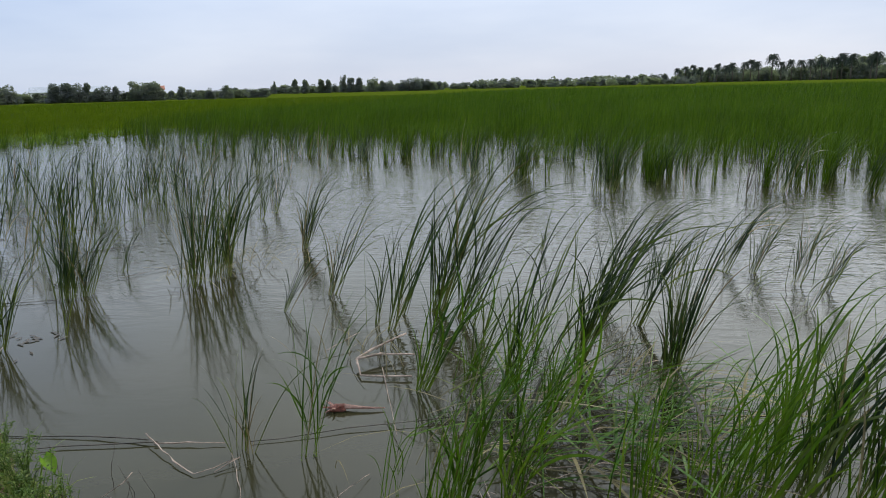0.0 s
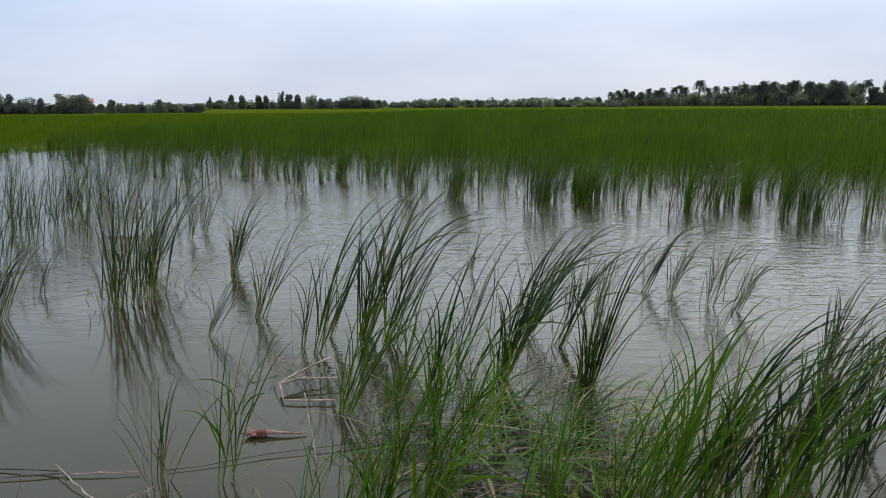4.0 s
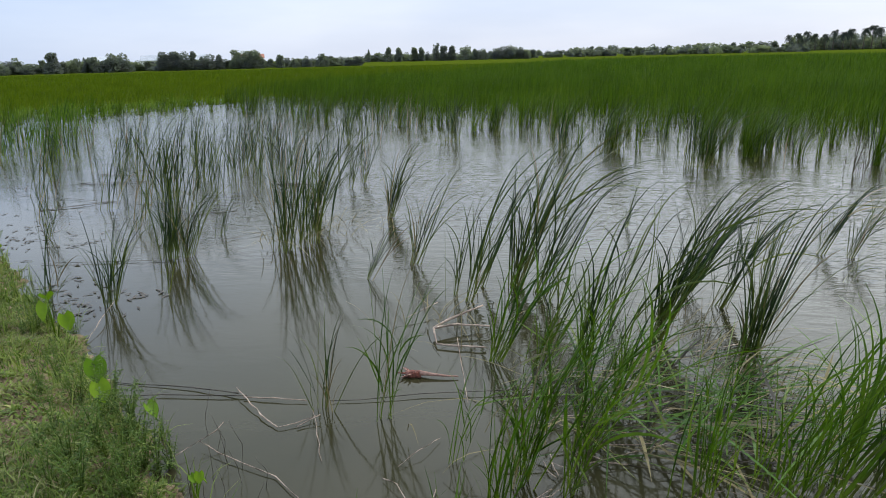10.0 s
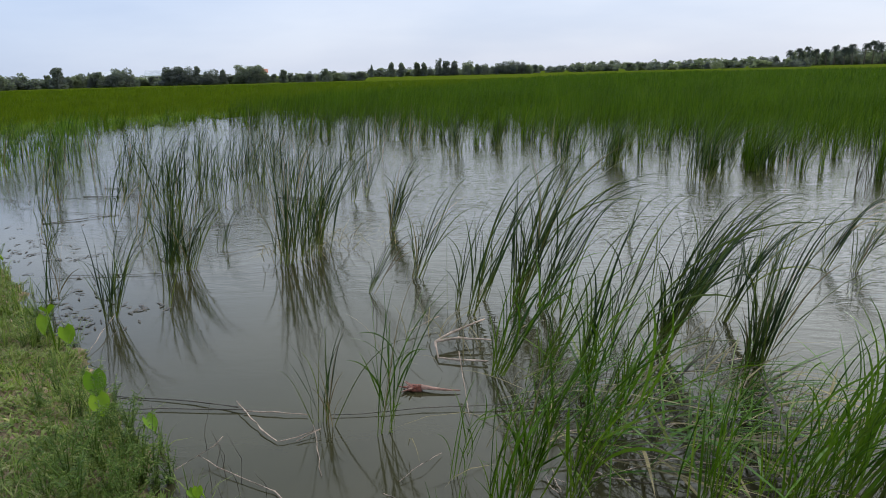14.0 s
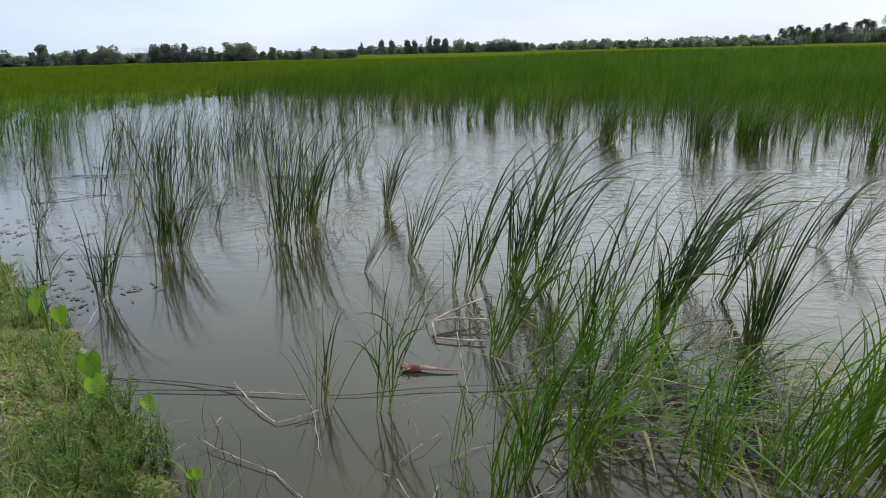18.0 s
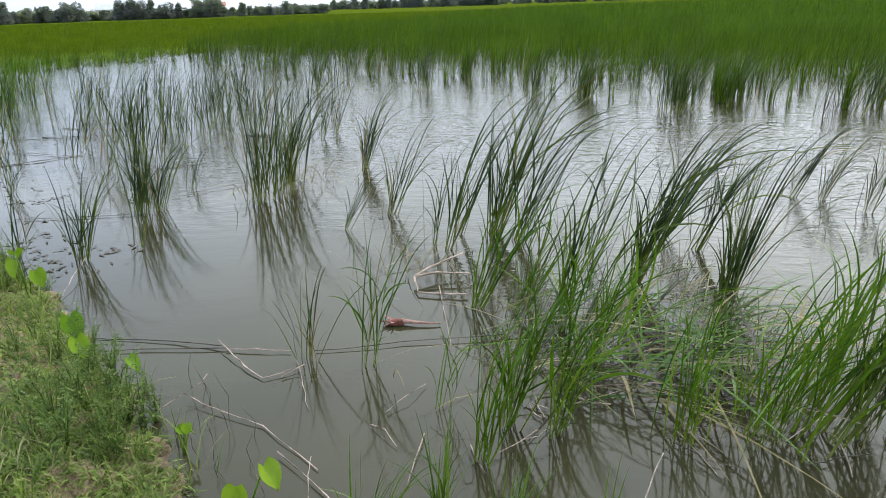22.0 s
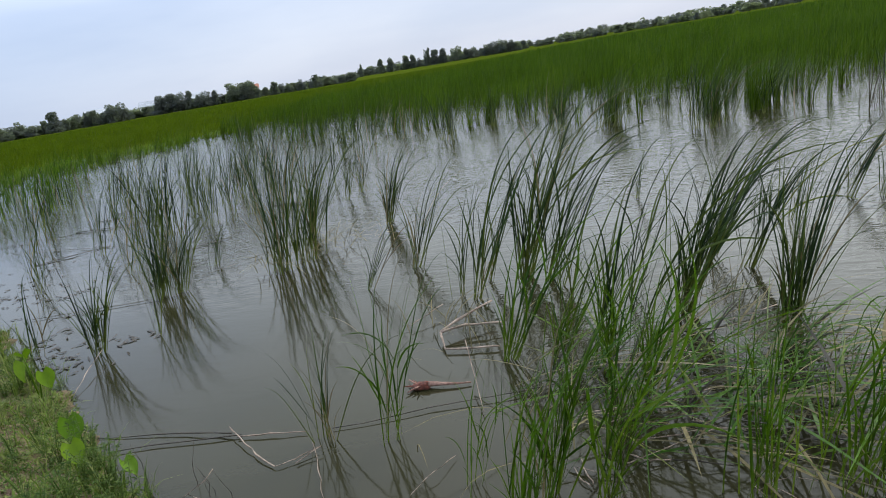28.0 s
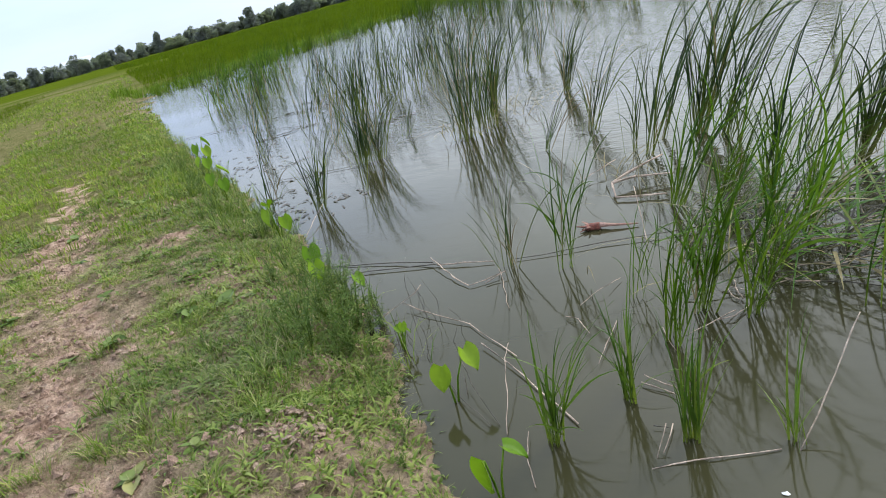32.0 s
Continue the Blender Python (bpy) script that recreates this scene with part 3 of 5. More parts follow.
LABELS = {
    "a": "clump of dark green reeds standing in the water, bent by wind",
    "b": "fresh bright green clump of reeds rising from the shallow water",
    "w": "dark withered tussock of reeds in front of the sedge",
    "c": "low compact tuft of fresh green reeds in the shallow water",
    "d": "withered straw-coloured reeds leaning in the shallow water",
}


def clump(x, y, height, lean, spread, count, kind="a", dry=0.06, wide=1.0, group="reeds in the flooded plot", foot=0.022):
    """A reed clump: its leaves as parts, which rise from one foot, fan out and bend with the wind."""
    top = new("reed_clump")
    top.location = (x, y, -0.06)
    tagged(top, LABELS[kind], "reed clump", group)
    full = height + 0.06
    for i in range(max(3, round(count * (0.50 if kind == "b" else 0.70)))):
        h = full * random.choice((random.uniform(0.86, 1.1), random.uniform(0.9, 1.08), random.uniform(0.45, 0.95)))
        bx = lean * (1.15 if lean > 0.2 else 1.0) / full + abs(random.gauss(0.08, 0.10)) + random.gauss(0, 0.07 + 0.30 * spread)
        by = random.gauss(0, 0.08 + 0.22 * spread)
        reach = math.hypot(bx, by)
        style = "d" if random.random() < dry and kind != "d" else kind
        if kind == "b" and random.random() < 0.6:
            style = "e"
        me, ratio, tall = random.choice(sorted(KINDS[style], key=lambda r: abs(r[1] - reach))[:5])
        ob = new("stem", me)
        ob.parent = top
        size = h / tall
        thick = size * wide * random.uniform(0.85, 1.15) / max(0.75, size) ** 0.5
        ob.matrix_basis = (Matrix.Translation((random.gauss(0, foot), random.gauss(0, foot), 0)) @ Matrix.Rotation(WIND + math.atan2(by, bx), 4, "Z")
                           @ Matrix.Diagonal((size, thick, size, 1)))
    return top


clump(-3.17, 6.21, 0.90, 0.04, 0.38, 44, "a", 0.06, 1.06, "reeds in the flooded plot", 0.045)
clump(-3.06, 6.30, 0.62, 0.22, 0.60, 26, "a", 0.06, 1.0)
clump(-4.53, 8.85, 1.08, 0.06, 0.70, 44, "a", 0.06, 1.0, "reeds in the flooded plot", 0.12)
clump(-3.00, 5.02, 0.70, 0.10, 0.59, 35, "a", 0.06, 1.06)
clump(-2.24, 6.57, 1.12, 0.02, 0.22, 42, "a", 0.06, 1.06, "reeds in the flooded plot", 0.065)
clump(-2.08, 6.95, 1.00, 0.12, 0.26, 30, "a", 0.06, 1.06, "reeds in the flooded plot", 0.07)
clump(-2.10, 6.66, 1.02, 0.08, 0.26, 18, "a", 0.06, 1.06, "reeds in the flooded plot", 0.08)
clump(-2.31, 7.79, 0.86, 0.25, 0.35, 24, "a", 0.06, 1.06)
clump(-2.40, 9.68, 0.72, 0.24, 0.22, 13, "a", 0.06, 1.06)
clump(-2.32, 10.12, 0.67, 0.19, 0.12, 8, "a", 0.06, 1.06)
clump(-1.51, 7.90, 0.79, 0.28, 0.43, 37, "a", 0.06, 1.06)
clump(-0.98, 6.13, 0.78, 0.36, 0.26, 22, "a", 0.06, 1.06)
clump(-1.28, 5.72, 0.52, 0.23, 0.13, 10, "a", 0.06, 1.06)
clump(-0.54, 5.37, 0.83, 0.16, 0.12, 9, "a", 0.06, 1.06)
clump(-0.45, 5.25, 1.07, 0.31, 0.22, 13, "a", 0.06, 1.06)
clump(-0.37, 5.58, 0.97, 0.35, 0.17, 10, "a", 0.06, 1.06)
clump(-0.12, 5.59, 1.09, 0.33, 0.46, 41, "a", 0.06, 1.06)
clump(-0.22, 4.24, 0.66, 0.26, 0.50, 26, "b", 0.06, 1.5)
clump(0.02, 4.18, 0.66, 0.24, 0.55, 22, "b", 0.06, 1.5)
clump(0.26, 3.98, 0.68, 0.22, 0.55, 28, "b", 0.06, 1.5)
clump(0.38, 3.72, 0.60, 0.22, 0.55, 20, "b", 0.06, 1.5)
clump(-0.04, 3.06, 0.76, 0.24, 0.28, 34, "b", 0.06, 1.75)
clump(0.22, 3.35, 0.66, 0.18, 0.24, 24, "b", 0.06, 1.75)
clump(0.63, 2.98, 0.66, 0.14, 0.26, 30, "b", 0.06, 0.9, "reeds in the flooded plot", 0.035)
clump(0.74, 4.64, 0.90, 0.36, 0.43, 46, "a", 0.06, 1.02)
clump(1.08, 5.49, 0.74, 0.47, 0.29, 18, "a", 0.06, 1.06)
clump(1.25, 5.22, 0.70, 0.43, 0.39, 27, "a", 0.06, 1.06)
clump(1.11, 4.12, 0.94, 0.36, 0.43, 41, "a", 0.06, 1.02)
clump(1.81, 6.15, 0.50, 0.20, 0.13, 9, "a", 0.06, 1.06)
clump(1.92, 6.24, 0.44, 0.24, 0.14, 8, "a", 0.06, 1.06)
clump(0.95, 7.52, 0.59, 0.18, 0.25, 10, "a", 0.06, 1.06)
clump(-1.00, 3.62, 0.52, 0.02, 0.60, 14, "a", 0.06, 1.05)
clump(-0.70, 3.55, 0.78, 0.06, 0.36, 22, "b", 0.06, 0.85)
clump(-3.55, 5.12, 0.62, 0.05, 0.50, 7, "a", 0.10, 1.1)
clump(-3.32, 4.80, 0.45, 0.05, 0.55, 6, "a", 0.10, 1.0)
clump(-2.72, 5.25, 0.50, 0.06, 0.40, 6, "a", 0.10, 1.0)
clump(-4.85, 6.91, 0.49, 0.07, 0.38, 10, "a", 0.06, 1.06)
clump(2.41, 6.57, 0.55, 0.41, 0.38, 22, "a", 0.06, 1.06)
clump(2.62, 6.46, 0.51, 0.37, 0.38, 27, "a", 0.06, 1.06)
clump(2.32, 5.82, 0.22, 0.23, 0.20, 10, "a", 0.06, 1.06)
clump(2.78, 6.08, 0.60, 0.30, 0.29, 22, "a", 0.06, 1.06)
clump(2.95, 5.89, 0.52, 0.32, 0.35, 22, "a", 0.06, 1.06)
clump(2.54, 5.42, 0.46, 0.44, 0.19, 10, "a", 0.06, 1.06)
clump(2.83, 4.56, 0.59, 0.27, 0.45, 36, "a", 0.06, 1.02)
clump(0.94, 2.98, 0.70, 0.34, 0.34, 44, "b", 0.06, 1.12, "reeds in the flooded plot", 0.07)
clump(1.08, 3.04, 0.80, 0.46, 0.36, 40, "b", 0.06, 1.08, "reeds in the flooded plot", 0.08)
clump(1.26, 2.98, 0.80, 0.50, 0.36, 34, "a", 0.06, 0.95, "reeds in the flooded plot", 0.08)
clump(1.36, 2.86, 0.74, 0.48, 0.36, 36, "b", 0.06, 1.08, "reeds in the flooded plot", 0.08)
clump(1.55, 3.00, 0.82, 0.45, 0.36, 38, "a", 0.06, 1.0, "reeds in the flooded plot", 0.05)
clump(1.80, 3.00, 0.82, 0.42, 0.36, 36, "a", 0.06, 1.0, "reeds in the flooded plot", 0.05)
clump(2.52, 3.85, 0.62, 0.33, 0.39, 32, "a", 0.06, 1.02)
clump(-0.49, 2.22, 0.45, 0.03, 0.30, 26, "c", 0.00, 2.0, "reeds in the flooded plot", 0.016)
clump(-0.265, 2.47, 0.40, 0.02, 0.22, 26, "c", 0.00, 2.0, "reeds in the flooded plot", 0.016)
clump(-0.055, 2.255, 0.42, 0.03, 0.26, 26, "c", 0.00, 2.0, "reeds in the flooded plot", 0.016)
clump(0.26, 2.25, 0.40, 0.00, 0.08, 10, "c", 0.00, 1.7)
clump(-0.33, 3.21, 0.50, 0.10, 0.20, 12, "b", 0.06, 1.02)
clump(-0.14, 2.82, 0.62, 0.18, 0.26, 30, "b", 0.06, 1.75)
clump(0.15, 3.02, 0.62, 0.20, 0.26, 27, "b", 0.06, 1.75)
clump(0.03, 5.45, 0.92, 0.50, 0.42, 20, "a", 0.04, 0.9)
clump(0.08, 4.30, 0.86, 0.32, 0.40, 9, "a", 0.04, 0.85)
clump(0.25, 4.12, 1.00, 0.14, 0.34, 12, "a", 0.04, 0.85)
clump(0.42, 4.20, 0.92, 0.30, 0.36, 9, "a", 0.04, 0.85)
clump(0.52, 4.98, 0.80, 0.34, 0.34, 9, "a", 0.04, 0.9)
clump(0.10, 5.30, 0.80, 0.28, 0.34, 12, "a", 0.04, 1.0)
clump(0.77, 3.46, 0.52, 0.12, 0.34, 18, "b", 0.06, 0.9, "reeds in the flooded plot", 0.035)
clump(1.95, 3.45, 0.74, 0.40, 0.36, 34, "a", 0.06, 1.0)
clump(1.42, 3.30, 0.70, 0.36, 0.40, 24, "b", 0.06, 1.1)
clump(2.15, 2.85, 0.78, 0.42, 0.34, 26, "a", 0.06, 1.0)
clump(0.98, 4.95, 0.30, 0.20, 0.35, 12, "d", 0.06, 1.06)
clump(1.14, 4.06, 0.22, 0.15, 0.25, 12, "d", 0.06, 1.02)

clump(4.40, 10.60, 0.55, 0.05, 0.25, 29, "w", 0.00, 1.53, "reeds at the front of the sedge", 0.08)
clump(-1.56, 14.8, 0.95, 0.15, 0.35, 34, "a", 0.05, 1.4, "reeds at the front of the sedge", 0.10)
clump(1.36, 13.0, 0.95, 0.10, 0.35, 50, "a", 0.05, 1.4, "reeds at the front of the sedge", 0.16)
clump(2.50, 11.3, 0.90, 0.20, 0.35, 40, "a", 0.05, 1.4, "reeds at the front of the sedge", 0.12)
clump(2.85, 11.6, 0.75, 0.30, 0.30, 24, "a", 0.05, 1.4, "reeds at the front of the sedge", 0.08)
clump(5.05, 10.9, 0.80, 0.30, 0.30, 30, "a", 0.05, 1.4, "reeds at the front of the sedge", 0.10)
clump(6.10, 10.3, 0.90, 0.30, 0.35, 40, "a", 0.05, 1.4, "reeds at the front of the sedge", 0.14)


# loose stands behind the tall clumps
for sx, sy, sh, sn in ((-4.69, 10.3, 0.95, 16), (-4.57, 10.8, 0.95, 14), (-4.30, 11.2, 0.9, 14), (-4.78, 11.9, 0.9, 14), (-3.61, 9.41, 0.85, 10), (-5.6, 9.5, 0.9, 12), (-5.8, 10.4, 0.95, 14), (-5.2, 9.9, 1.0, 18), (-4.1, 9.2, 0.9, 12), (-6.45, 13.4, 0.9, 12),
                       (-3.09, 7.09, 0.45, 8), (-3.9, 8.2, 0.8, 12), (-4.4, 7.9, 0.8, 12), (-4.0, 7.2, 0.6, 8), (-3.5, 10.4, 0.9, 12), (-5.0, 8.3, 0.85, 12), (-5.4, 7.6, 0.6, 8), (-3.2, 11.3, 0.85, 10), (-6.4, 9.0, 0.7, 10), (-2.9, 9.0, 0.6, 6)):
    clump(sx, sy, sh, 0.20, 0.26, sn, "a", 0.10, 1.2, "loose reeds behind the tall clumps", 0.07)
# thin stands towards the far corner of the plot
for i in range(100):
    f, g = random.random(), random.random()
    cx, cy = -2.6 - 7.5 * f - 1.5 * g * f, 8.6 + 1.0 * f + 8.0 * g
    if side_of(BANK, cx, cy) < -0.6 and side_of(FAR, cx, cy) < -0.3:
        clump(cx, cy, random.uniform(0.72, 1.0), random.gauss(0.05, 0.05), random.uniform(0.10, 0.30), random.choice((3, 4, 6, 8)), "a", 0.1, 1.3, "thin reeds at the far side", 0.05)
# a green fringe in the far corner, by the bank
for i in range(46):
    f = random.random()
    cx, cy = -9.3 - 4.6 * f + random.gauss(0.2, 0.5), 12.4 + 7.8 * f + random.gauss(0, 0.6)
    if side_of(BANK, cx, cy) < -0.4:
        clump(cx, cy, random.uniform(0.65, 0.95), random.gauss(0.06, 0.05), random.uniform(0.2, 0.4), random.choice((10, 14, 18)), "b", 0.06, 1.6, "reeds in the far corner", 0.12)
# the ragged front of the sedge
for (ax, ay), (bx, by) in zip(FAR[3:13], FAR[4:14]):
    for f in np.arange(0, 1, 0.55 / math.hypot(bx - ax, by - ay)):
        if random.random() < 0.7:
            clump(ax + f * (bx - ax) + random.gauss(0, 0.3), ay + f * (by - ay) + random.gauss(0.3, 0.8), random.uniform(0.7, 1.0), random.gauss(0.08, 0.06),
                  random.uniform(0.15, 0.40), random.choice((8, 12, 16, 22)), "a", 0.08, 1.4, "reeds at the front of the sedge", 0.09)


# ---- sedge stand and crops, too many to count ----
def scatter(count, x0, x1, y0, y1):
    return np.random.uniform(x0, x1, count), np.random.uniform(y0, y1, count)


def stand(name, count, box, keep, heights, width, bend, segs, mat, label, category):
    x, y = scatter(count, *box)
    ok = keep(x, y)
    x, y = x[ok], y[ok]
    z = np.maximum(land(x, y), -0.08)
    k = len(x)
    h = np.random.uniform(*heights, k) * (1 + 0.14 * wobble(x, y, 1.3, 6.0))
    ob = blades(name, np.stack([x, y, z], -1), h, width * np.random.uniform(0.7, 1.3, k), np.random.normal(WIND, 1.1, k), np.abs(np.random.normal(bend, 0.24, k)), segs, mat)
    return tagged(ob, label, category, kind="stuff")


CROP_EDGE = [(-6, 2), (-9.1, 14), (-10.6, 19), (-12.4, 28.6), (-12.1, 35.5), (-10.1, 44.9), (-6.2, 59.7), (1.3, 103), (24.5, 152), (200, 420)]


def is_left(x, y):
    """The land under the lower, lighter crop, beyond the sedge."""
    return side_of(CROP_EDGE, x, y) + 0.06 * np.hypot(x, y) * wobble(x, y, 3.0, 1.0) > 0


def sedge_band(lo, hi):
    def keep(x, y):
        f = side_of(FAR, x, y)
        gaps = 0.95 * wobble(x, y, 0.32, 2.2) + 0.65 * wobble(x, y, 0.11, 4.4) + 0.6 * wobble(x, y, 1.15, 7.7)
        inside = gaps > 0.95 - 0.40 * np.clip(f - 3.0, 0, 6.0)
        return (f > lo) & (f < hi) & inside & (side_of(BANK, x, y) < -0.2) & ~(is_left(x, y) & (f > 1.0 + 0.9 * wobble(x, y, 1.5, 3.0)))
    return keep


SEDGE_LABEL = "dense stand of tall dark green sedge in shallow water"
stand("sedge", 190000, (-19, 14, 3, 32), sedge_band(0.0, 5.5), (0.66, 1.0), 0.010, 0.26, 4, SEDGE, SEDGE_LABEL, "sedge")
# thick tussocks along the front, with open water between
pick = np.random.randint(0, 13, 260000)
ends = np.array(FAR[:14])
share = np.random.random(260000)
lx = ends[pick, 0] + share * (ends[pick + 1, 0] - ends[pick, 0]) + np.random.uniform(-1.2, 1.6, 260000)
ly = ends[pick, 1] + share * (ends[pick + 1, 1] - ends[pick, 1]) + np.random.uniform(-0.7, 3.2, 260000)
dense = (0.95 * wobble(lx, ly, 0.32, 2.2) + 0.65 * wobble(lx, ly, 0.11, 4.4) + 0.6 * wobble(lx, ly, 1.15, 7.7) > 1.0) & (side_of(FAR, lx, ly) > -0.2) & (side_of(FAR, lx, ly) < 3.0) & (side_of(BANK, lx, ly) < -0.3)
lx, ly = lx[dense][:9000], ly[dense][:9000]
tagged(blades("sedge", np.stack([lx, ly, np.full(len(lx), -0.05)], -1), np.random.uniform(0.6, 1.05, len(lx)), np.random.uniform(0.008, 0.015, len(lx)), np.random.normal(WIND, 0.7, len(lx)),
              np.abs(np.random.normal(0.40, 0.25, len(lx))), 4, SEDGE), "thick tussocks of dark green sedge standing in open water", "sedge", kind="stuff")
stand("sedge", 200000, (-24, 30, 0, 48), sedge_band(5.0, 20), (0.66, 0.98), 0.015, 0.22, 3, SEDGE, SEDGE_LABEL, "sedge")
stand("sedge", 150000, (-50, 75, 0, 80), sedge_band(19, 48), (0.7, 1.0), 0.032, 0.22, 2, SEDGE, SEDGE_LABEL, "sedge")
stand("sedge", 130000, (-80, 150, 10, 150), sedge_band(46, 115), (0.7, 1.0), 0.09, 0.22, 2, SEDGE, SEDGE_LABEL, "sedge")
CROP_LABEL = "low light green young crop filling the level field"


def crop_band(lo, hi):
    return lambda x, y: is_left(x, y) & (side_of(FAR, x, y) > 2.6 + 0.6 * wobble(x, y, 1.2, 2.0)) & (np.hypot(x, y) > lo) & (np.hypot(x, y) < hi) & (side_of(BANK, x, y) < -0.4)


def crop_far_side(lo, hi):
    return lambda x, y: (side_of(BANK, x, y) > 5.5) & (np.hypot(x, y) > lo) & (np.hypot(x, y) < hi)


def marsh_weeds(x, y):
    f = side_of(FAR, x, y)
    return is_left(x, y) & (f > -0.3) & (f < 4.6) & (wobble(x, y, 0.55, 6.6) + 0.5 * wobble(x, y, 0.2, 3.3) > 0.12) & (side_of(BANK, x, y) < 0.5 + 1.4 * wobble(x, y, 1.1, 5.0))


stand("marsh_weeds", 70000, (-30, -8, 12, 34), marsh_weeds, (0.22, 0.52), 0.024, 0.5, 3, MARSH, "low leafy weeds between the water and the young crop", "weeds")
stand("young_crop", 110000, (-60, -2, 14, 62), crop_band(16, 62), (0.28, 0.38), 0.022, 0.25, 2, CROP, CROP_LABEL, "crop")
stand("young_crop", 90000, (-110, 20, 20, 130), crop_band(60, 130), (0.3, 0.4), 0.08, 0.25, 2, CROP, CROP_LABEL, "crop")
stand("young_crop", 50000, (-60, -4, -6, 50), crop_far_side(4, 60), (0.22, 0.4), 0.02, 0.25, 2, CROP, CROP_LABEL, "crop")


# ---- turf and weeds on the bank ----
def turf(name, count, box, keep, heights, width, bend, mat, label, segs=3, deep=0.01, per=12, reach=0.035):
    """Grass in small tussocks: blades that fan out from common feet, each tussock of its own height."""
    x, y = scatter(count // per, *box)
    ok = keep(x, y) & (land(x, y) > deep)
    x, y = x[ok], y[ok]
    size = np.random.uniform(0.6, 1.25, len(x)) * (1 + 0.35 * wobble(x, y, 0.5, 7.0))
    fan = np.random.uniform(0, 6.28, (len(x), per))
    off = reach * np.abs(np.random.normal(0, 1, (len(x), per))) * size[:, None]
    bx, by = (x[:, None] + off * np.cos(fan)).ravel(), (y[:, None] + off * np.sin(fan)).ravel()
    k = len(bx)
    h = np.random.uniform(*heights, k) * np.repeat(size, per)
    ob = blades(name, np.stack([bx, by, land(bx, by) - 0.004], -1), h, width * np.random.uniform(0.6, 1.3, k), fan.ravel() + np.random.normal(0, 0.5, k), np.abs(np.random.normal(bend, 0.3, k)), segs, mat)
    return tagged(ob, label, "grass", kind="stuff")


def turf_keep(lo, hi, thin):
    def keep(x, y):
        s = side_of(BANK, x, y)
        green = step(3.5, 8.0, np.hypot(x, y))
        cover = 0.46 + 0.52 * green - 0.8 * bareness(x, y) + (0.7 - 0.45 * green) * wobble(x, y, 0.45, 9.0) + 0.45 * wobble(x, y, 0.15, 11.0)
        cover = step(0.25, 0.75, cover)
        return (s > -0.05) & (s < 6.5) & (np.hypot(x, y) > lo) & (np.hypot(x, y) < hi) & (np.random.random(len(x)) < cover * thin)
    return keep


turf("grass", 430000, (-5.6, 0.4, 0.7, 6.0), turf_keep(0.5, 6.3, 1.0), (0.018, 0.048), 0.0038, 1.1, TURF, "short worn green grass on the earth bank")
turf("grass", 150000, (-18, -2, 1, 16), turf_keep(6.0, 17, 1.0), (0.05, 0.11), 0.010, 0.7, TURF_FAR, "short worn green grass on the earth bank", 2, 0.01, 10, 0.06)
turf("grass", 90000, (-45, -8, 5, 42), turf_keep(16, 50, 1.0), (0.06, 0.13), 0.026, 0.7, TURF_FAR, "short worn green grass on the earth bank", 2, 0.01, 6, 0.1)


def tuft_keep(x, y):
    t = wobble(x, y, 0.55, 12.0)
    for px, py, r in ((-2.2, 2.54, 0.24), (-1.75, 2.42, 0.16), (-1.72, 2.75, 0.24), (-1.68, 2.21, 0.12), (-1.86, 2.72, 0.22), (-1.98, 2.82, 0.18), (-2.44, 1.73, 0.13), (-2.21, 1.97, 0.12), (-1.62, 1.80, 0.12), (-2.55, 2.94, 0.16), (-2.0, 3.0, 0.2)):
        t = np.maximum(t, 1.2 - ((x - px) ** 2 + (y - py) ** 2) / r ** 2)
    return (side_of(BANK, x, y) > 0.05) & (side_of(BANK, x, y) < 5) & (t > 0.55) & (bareness(x, y) < 0.55)


turf("grass_tufts", 150000, (-6, 0.2, 0.8, 7), tuft_keep, (0.045, 0.11), 0.0055, 0.9, TURF, "taller green grass tufts among the worn turf")


def mat_keep(x, y):
    """Creeping small-leaved weeds: thick towards the water, in patches on the worn part."""
    sd = side_of(BANK, x, y)
    t = 0.75 * wobble(x, y, 0.40, 21.0) + 0.55 * wobble(x, y, 0.14, 23.0) + 0.55 * (1 - step(0.15, 1.0, sd)) + 0.35 * (1 - step(0.08, 0.3, sd)) - 0.7 * bareness(x, y)
    for px, py, r in ((-2.2, 2.54, 0.34), (-1.72, 2.75, 0.34), (-2.55, 2.94, 0.26), (-1.85, 2.3, 0.22)):
        t = t + 0.8 * np.exp(-((x - px) ** 2 + (y - py) ** 2) / r ** 2)
    return (sd > -0.06) & (sd < 5) & (t > 0.18)


turf("creeping_weeds", 170000, (-6.5, 0.2, 0.8, 7), mat_keep, (0.020, 0.050), 0.0150, 1.2, WEED, "low creeping weeds with small dark green leaves", 3, 0.005, 10, 0.05)

turf("creeping_weeds", 42000, (-15, -5, 4, 14), mat_keep, (0.03, 0.08), 0.022, 1.0, WEED, "low creeping weeds with small dark green leaves", 3, 0.005, 10, 0.07)


def edge_keep(x, y):
    s = side_of(BANK, x, y)
    return (s > -0.16) & (s < 0.40) & (wobble(x, y, 0.4, 3.0) > -0.2) & (y > 2.55)


turf("grass", 260000, (-7, 5, -5, 1), turf_keep(0.4, 9, 1.0), (0.04, 0.09), 0.009, 0.8, TURF, "short worn green grass on the earth bank", 2)
turf("bank_weeds", 30000, (-9, -1, 2.4, 11), edge_keep, (0.08, 0.25), 0.0065, 0.6, WEED, "tall fine weeds along the water's edge", 3, -0.12, 9, 0.03)
